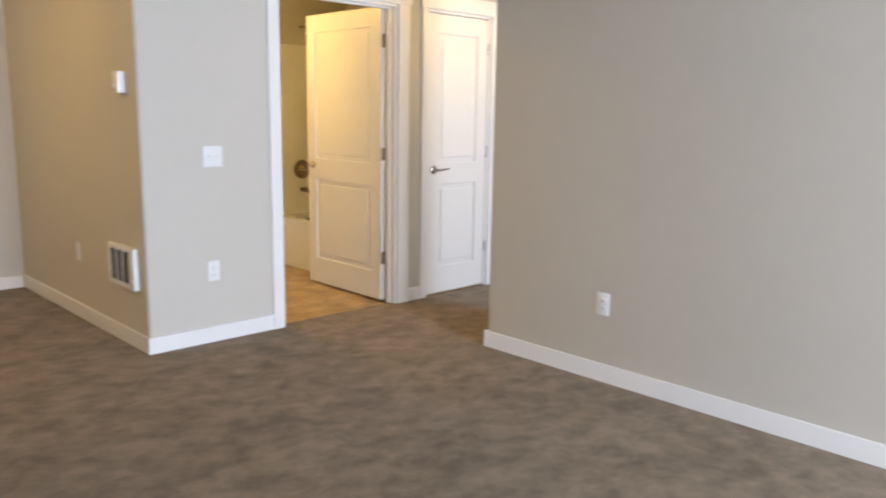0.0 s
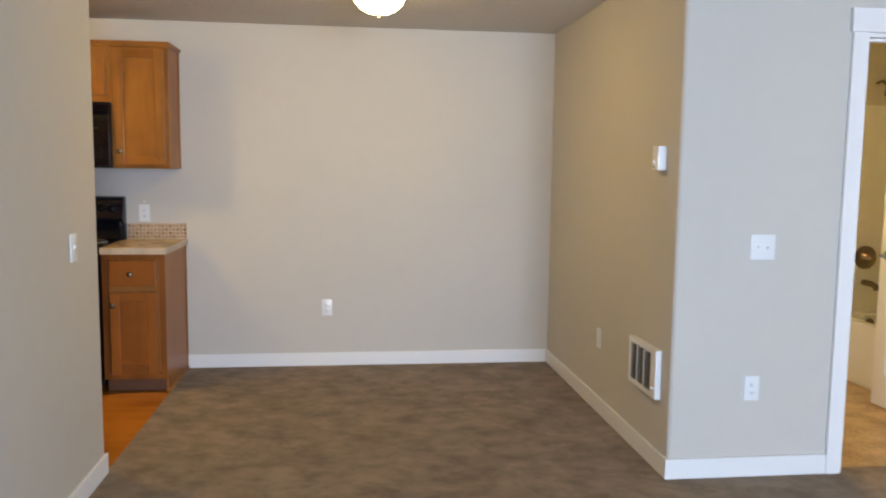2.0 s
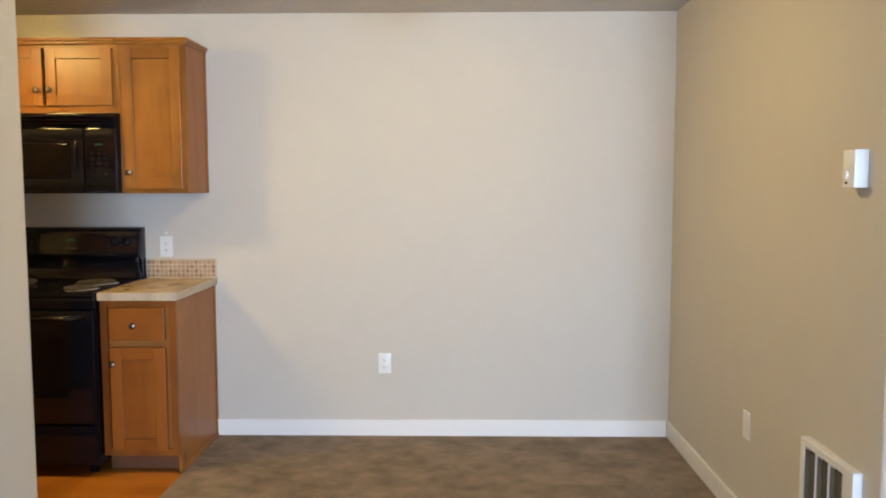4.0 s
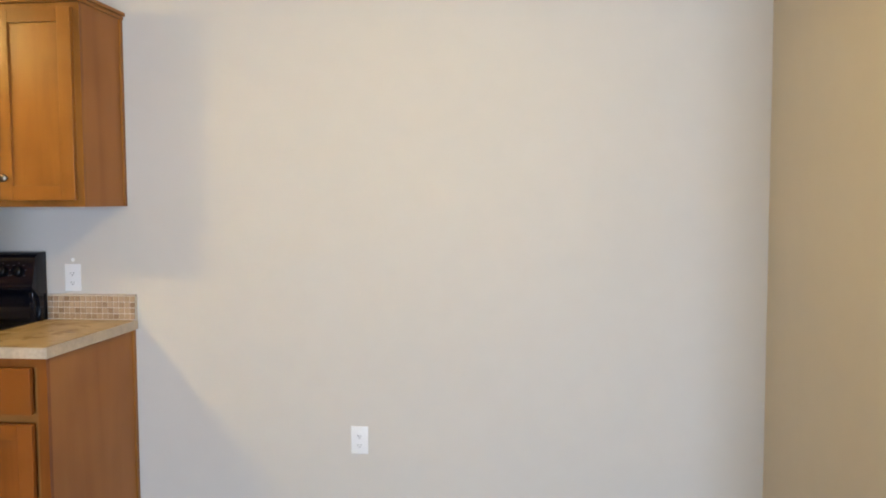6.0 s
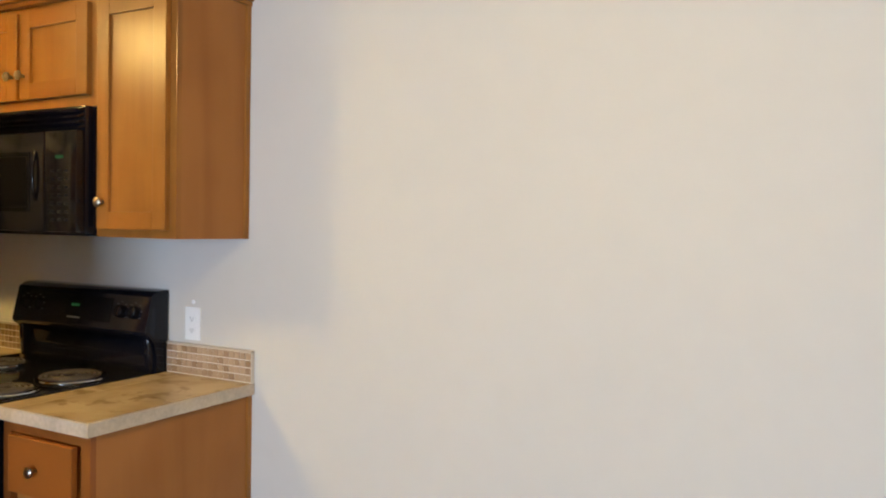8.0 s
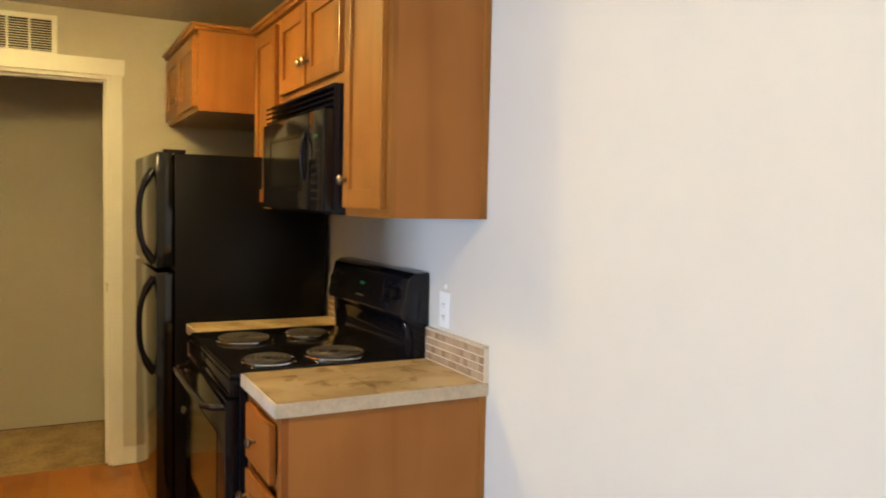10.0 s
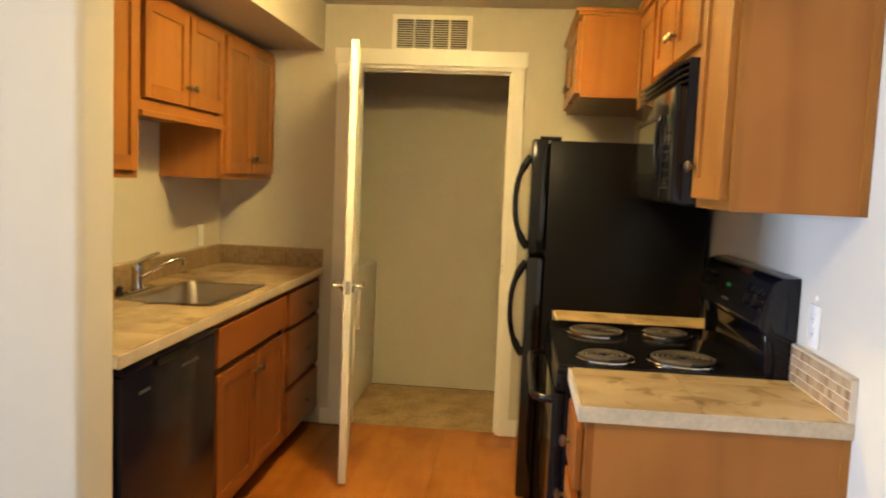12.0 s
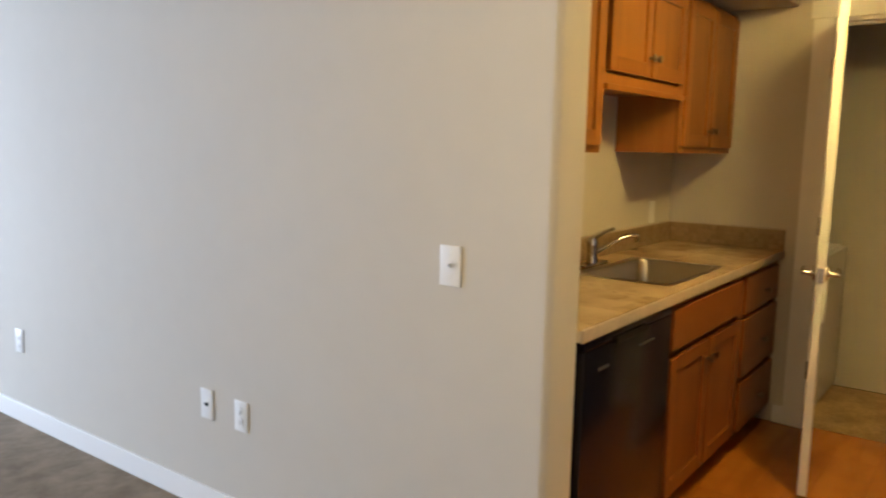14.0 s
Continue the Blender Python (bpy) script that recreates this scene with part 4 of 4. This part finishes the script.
part("spout", tube([(0, 0, 0.64), (0, -0.08, 0.64), (0, -0.13, 0.63), (0, -0.14, 0.60)], [0.022, 0.022, 0.02, 0.018]), BRONZE, fx, smooth=True)
part("overflow_plate", lathe([(0.035, 0), (0.033, 0.006), (0.01, 0.008)], 20), BRONZE, fx, smooth=True, at=pose(0.0, -0.09, 0.36, 90))
part("shower_arm", tube([(0, 0, 2.05), (0, -0.06, 2.06), (0, -0.12, 2.02)], 0.010), BRONZE, fx, smooth=True)
part("shower_head", lathe([(0.012, 0), (0.04, -0.04), (0.045, -0.055), (0.02, -0.057)], 24), BRONZE, fx, smooth=True, at=pose(0, -0.12, 2.02, -35))

# ---- plates, heater, thermostat ----


def plate(name, m, label, category, group, kind):
    """A wall plate on the face y = 0, seen from -y; m at its centre."""
    wide = 0.118 if kind == "double" else 0.072
    th = thing(name, m, label, category, group)
    part("plate", boxes([(-wide / 2, wide / 2, -0.006, 0, -0.058, 0.058)], 0.003), PLASTIC, th, smooth=True)
    if kind == "outlet":
        for z in (-0.0195, 0.0195):
            s = part("socket", lathe([(0.0165, 0), (0.0165, 0.0015), (0.015, 0.002)], 20), PLASTIC, th, smooth=True, at=pose(0, -0.006, z, 90))
            for x, w, h in ((-0.0065, 0.0012, 0.008), (0.0065, 0.0012, 0.0065)):
                part("slot", boxes([(x - w, x + w, -h / 2, h / 2, 0.0019, 0.0023)]), COIL, s, "dark slot")
            part("slot", lathe([(0.0024, 0.0019), (0.0024, 0.0023)], 10), COIL, s, "dark round hole", at=pose(0, -0.009, 0))
        part("screw", lathe([(0.003, 0), (0.002, 0.001)], 10), PLASTIC, th, at=pose(0, -0.006, 0, 90))
    elif kind == "jack":
        part("jack", boxes([(-0.011, 0.011, -0.0075, -0.006, -0.008, 0.006)], 0.001), COIL, th, "dark cable jack")
        for z in (-0.045, 0.045):
            part("screw", lathe([(0.003, 0), (0.002, 0.001)], 10), PLASTIC, th, at=pose(0, -0.006, z, 90))
    elif kind == "blank":
        part("socket", boxes([(-0.016, 0.016, -0.0085, -0.006, -0.033, 0.033)], 0.002), PLASTIC, th, smooth=True)
    else:
        for x, up in (((-0.023, 1), (0.023, -1)) if kind == "double" else ((0, 1),)):
            part("slot", boxes([(x - 0.005, x + 0.005, -0.0068, -0.006, -0.012, 0.012)]), TRIM, th)
            part("toggle", profile([(-0.006, -0.006), (-0.006, 0.006), (-0.016, 0.004 + 0.006 * up), (-0.016, -0.002 + 0.006 * up)], x - 0.004, x + 0.004, 0.001), PLASTIC, th)
            for z in (-0.030, 0.030):
                part("screw", lathe([(0.003, 0), (0.002, 0.001)], 10), PLASTIC, th, at=pose(x, -0.006, z, 90))
    return th


OUT, SW = "wall outlets", "light switches"
plate("wall_outlet", pose(0.380, YN, 0.422), "white duplex outlet low on the dining nook wall", "outlet", OUT, "outlet")
plate("wall_outlet", pose(-0.857, YN, 1.092), "white duplex outlet above the splashback", "outlet", OUT, "outlet")
plug = thing("wall_plug", pose(-0.857, YN, 1.168), "small round beige plug on the wall above the outlet", "wall plug")
part("cap", lathe([(0.008, 0), (0.007, 0.003), (0.003, 0.004)], 16), PLASTIC, plug, smooth=True, at=pose(0, 0, 0, 90))
plate("wall_outlet", pose(2.392, YC, 0.422), "white duplex outlet beside the bathroom doorway", "outlet", OUT, "outlet")
plate("wall_outlet", pose(XE, 4.815, 0.438, 0, 0, -90), "plain white plate near the wall heater", "outlet", OUT, "blank")
plate("wall_outlet", pose(XR, 1.887, 0.405, 0, 0, -90), "white outlet on the bare living room wall", "outlet", OUT, "outlet")
plate("wall_outlet", pose(XW, 2.851, 0.422, 0, 0, 90), "white duplex outlet beside the cable jack", "outlet", OUT, "outlet")
plate("wall_outlet", pose(XW, 1.165, 0.415, 0, 0, 90), "white outlet near the window end of the wall", "outlet", OUT, "outlet")
plate("wall_outlet", pose(-2.77, YK, 1.085, 0, 0, 180), "white outlet under the corner wall cabinet", "outlet", OUT, "blank")
plate("cable_jack", pose(XW, 2.652, 0.425, 0, 0, 90), "white cable jack plate beside an outlet", "cable jack", "", "jack")
plate("light_switch", pose(XW, 3.777, 1.080, 0, 0, 90), "white single toggle switch by the kitchen corner", "light switch", SW, "single")
plate("light_switch", pose(2.410, YC, 1.080), "white double toggle switch by the bathroom doorway", "light switch", SW, "double")

ht = thing("wall_heater", pose(XE, 4.254, 0.342, 0, 0, -90), "white louvred electric wall heater, slightly proud", "wall heater")
w, h = 0.352, 0.236
part("backing", boxes([(0.02, w - 0.02, -0.012, 0, 0.02, h - 0.02)]), COIL, ht, "dark interior")
part("frame", grid_frame(0, w, 0, h, -0.030, 0, [(0.030, 0.108, 0.026, h - 0.026), (0.117, 0.195, 0.026, h - 0.026), (0.204, w - 0.065, 0.026, h - 0.026)], 0.002), PLASTIC, ht)
for k in range(20):
    part("louvre", profile([(-0.028, 0.0), (-0.026, 0.0), (-0.024, 0.003), (-0.026, 0.003)], 0.03, w - 0.065, 0), LOUVRE, ht, "louvre in painted shade grey", at=pose(0, 0, 0.029 + 0.0088 * k))
part("knob", lathe([(0.008, 0), (0.007, 0.008), (0.004, 0.009)], 14), PLASTIC, ht, at=pose(w - 0.03, -0.03, 0.05, 90))

tm = thing("thermostat", pose(XE, 3.978, 1.479, 0, 0, -90), "white line-voltage thermostat above the heater", "thermostat")
part("case", boxes([(-0.036, 0.036, -0.042, 0, -0.056, 0.056)], 0.004), PLASTIC, tm, smooth=True)
part("dial", lathe([(0.013, 0), (0.012, 0.006), (0.004, 0.007)], 18), TRIM, tm, "small dial", True, pose(-0.012, -0.042, -0.018, 90))
part("dial_slot", boxes([(-0.018, -0.004, -0.0428, -0.042, -0.046, -0.038)]), COIL, tm, "dark scale slot")

# ---- ceiling fittings ----


def dome(m, label, metal=BRONZE, bowl=SHADE):
    th = thing("ceiling_light", m, label, "ceiling light", "domed ceiling lights")
    part("pan", lathe([(0.150, 0.0), (0.176, -0.006), (0.183, -0.020), (0.172, -0.030), (0.176, -0.040), (0.160, -0.056), (0.146, -0.060)], 40), metal, th, "dark nickel ribbed rim", True)
    part("shade", lathe([(0.144, -0.058), (0.140, -0.085), (0.124, -0.125), (0.095, -0.158), (0.055, -0.178), (0.012, -0.184)], 40), bowl, th, "glowing opal glass bowl", True)
    part("finial", lathe([(0.012, -0.184), (0.014, -0.190), (0.006, -0.195), (0.008, -0.201), (0.002, -0.207)], 14), metal, th, smooth=True)


dome(pose(0.69, 4.56, HIGH), "domed glass ceiling light with dark nickel rim, lit")
dome(pose(-1.66, 4.79, HIGH), "domed glass kitchen ceiling light, lit", bowl=SHADE_KITCHEN)
dome(pose(4.35, 3.22, HIGH), "domed glass hall ceiling light, lit", bowl=SHADE_HALL)
dome(pose(3.0, 4.9, HIGH), "domed glass bathroom ceiling light, lit", bowl=SHADE_KITCHEN)

sp = thing("fire_sprinkler", pose(-0.63, 4.63, HIGH), "white pendent sprinkler head on the ceiling", "sprinkler")
part("escutcheon", lathe([(0.034, 0), (0.032, -0.006), (0.014, -0.010)], 24), PLASTIC, sp, smooth=True)
part("frame_arms", tube(arc((-0.008, 0, -0.008), (-0.001, 0, -0.045), (-0.010, 0, 0), 8), 0.0025), CHROME, sp, smooth=True)
part("frame_arm", tube(arc((0.008, 0, -0.008), (0.001, 0, -0.045), (0.010, 0, 0), 8), 0.0025), CHROME, sp, smooth=True)
part("deflector", lathe([(0.013, -0.045), (0.014, -0.048)], 16), CHROME, sp)

# ---- window behind the walk ----
wn = thing("window_1", pose(1.1, YS, 0.05), "large white-framed living room window", "window", kind="structure")
part("window_frame", grid_frame(0, 2.0, 0, 2.05, -0.09, -0.03, [(0.05, 0.97, 0.05, 2.0), (1.03, 1.95, 0.05, 2.0)], 0.002), PLASTIC, wn)
glass = bpy.data.materials.new("clear_glass")
glass.use_nodes = True
g = glass.node_tree.nodes["Principled BSDF"]
g.inputs["Transmission Weight"].default_value, g.inputs["Roughness"].default_value = 1.0, 0.0
for a in (0.05, 1.03):
    p = part("pane", boxes([(a, a + 0.92, -0.062, -0.058, 0.05, 2.0)]), glass, wn)
    p.visible_shadow = False
structure("ground", boxes([(-60, 60, -90, YS - TH - 0.02, -0.3, -0.1)]), material("far_lawn", (0.07, 0.10, 0.04), 0.9, vary=0.3, scale=0.5), "green lawn outside the window", "ground")

# Window of the added bedroom, never in view.
wn2 = thing("window_2", pose(4.1, -0.56, 0.75), "unseen white-framed window of the added bedroom", "window", kind="structure")
part("window_frame", grid_frame(0, 1.2, 0, 1.3, -0.09, -0.03, [(0.05, 0.58, 0.05, 1.25), (0.62, 1.15, 0.05, 1.25)], 0.002), PLASTIC, wn2)
for a in (0.05, 0.62):
    p = part("pane", boxes([(a, a + 0.53, -0.062, -0.058, 0.05, 1.25)]), glass, wn2)
    p.visible_shadow = False

# ---- laminate boards of the kitchen floor ----
for row in range(13):
    y0, x = YK + 0.193 * row, XP - 0.05
    y1 = min(y0 + 0.1922, YN)
    step = 1.2 - (0.37 * row) % 1.0
    while x < XW - 0.01:
        end = min(x + step, XW)
        part("plank", boxes([(x, end - 0.0008, y0, y1, -0.008, -0.004)]), LAMINATE, kitchen_floor)
        x, step = end, 1.2
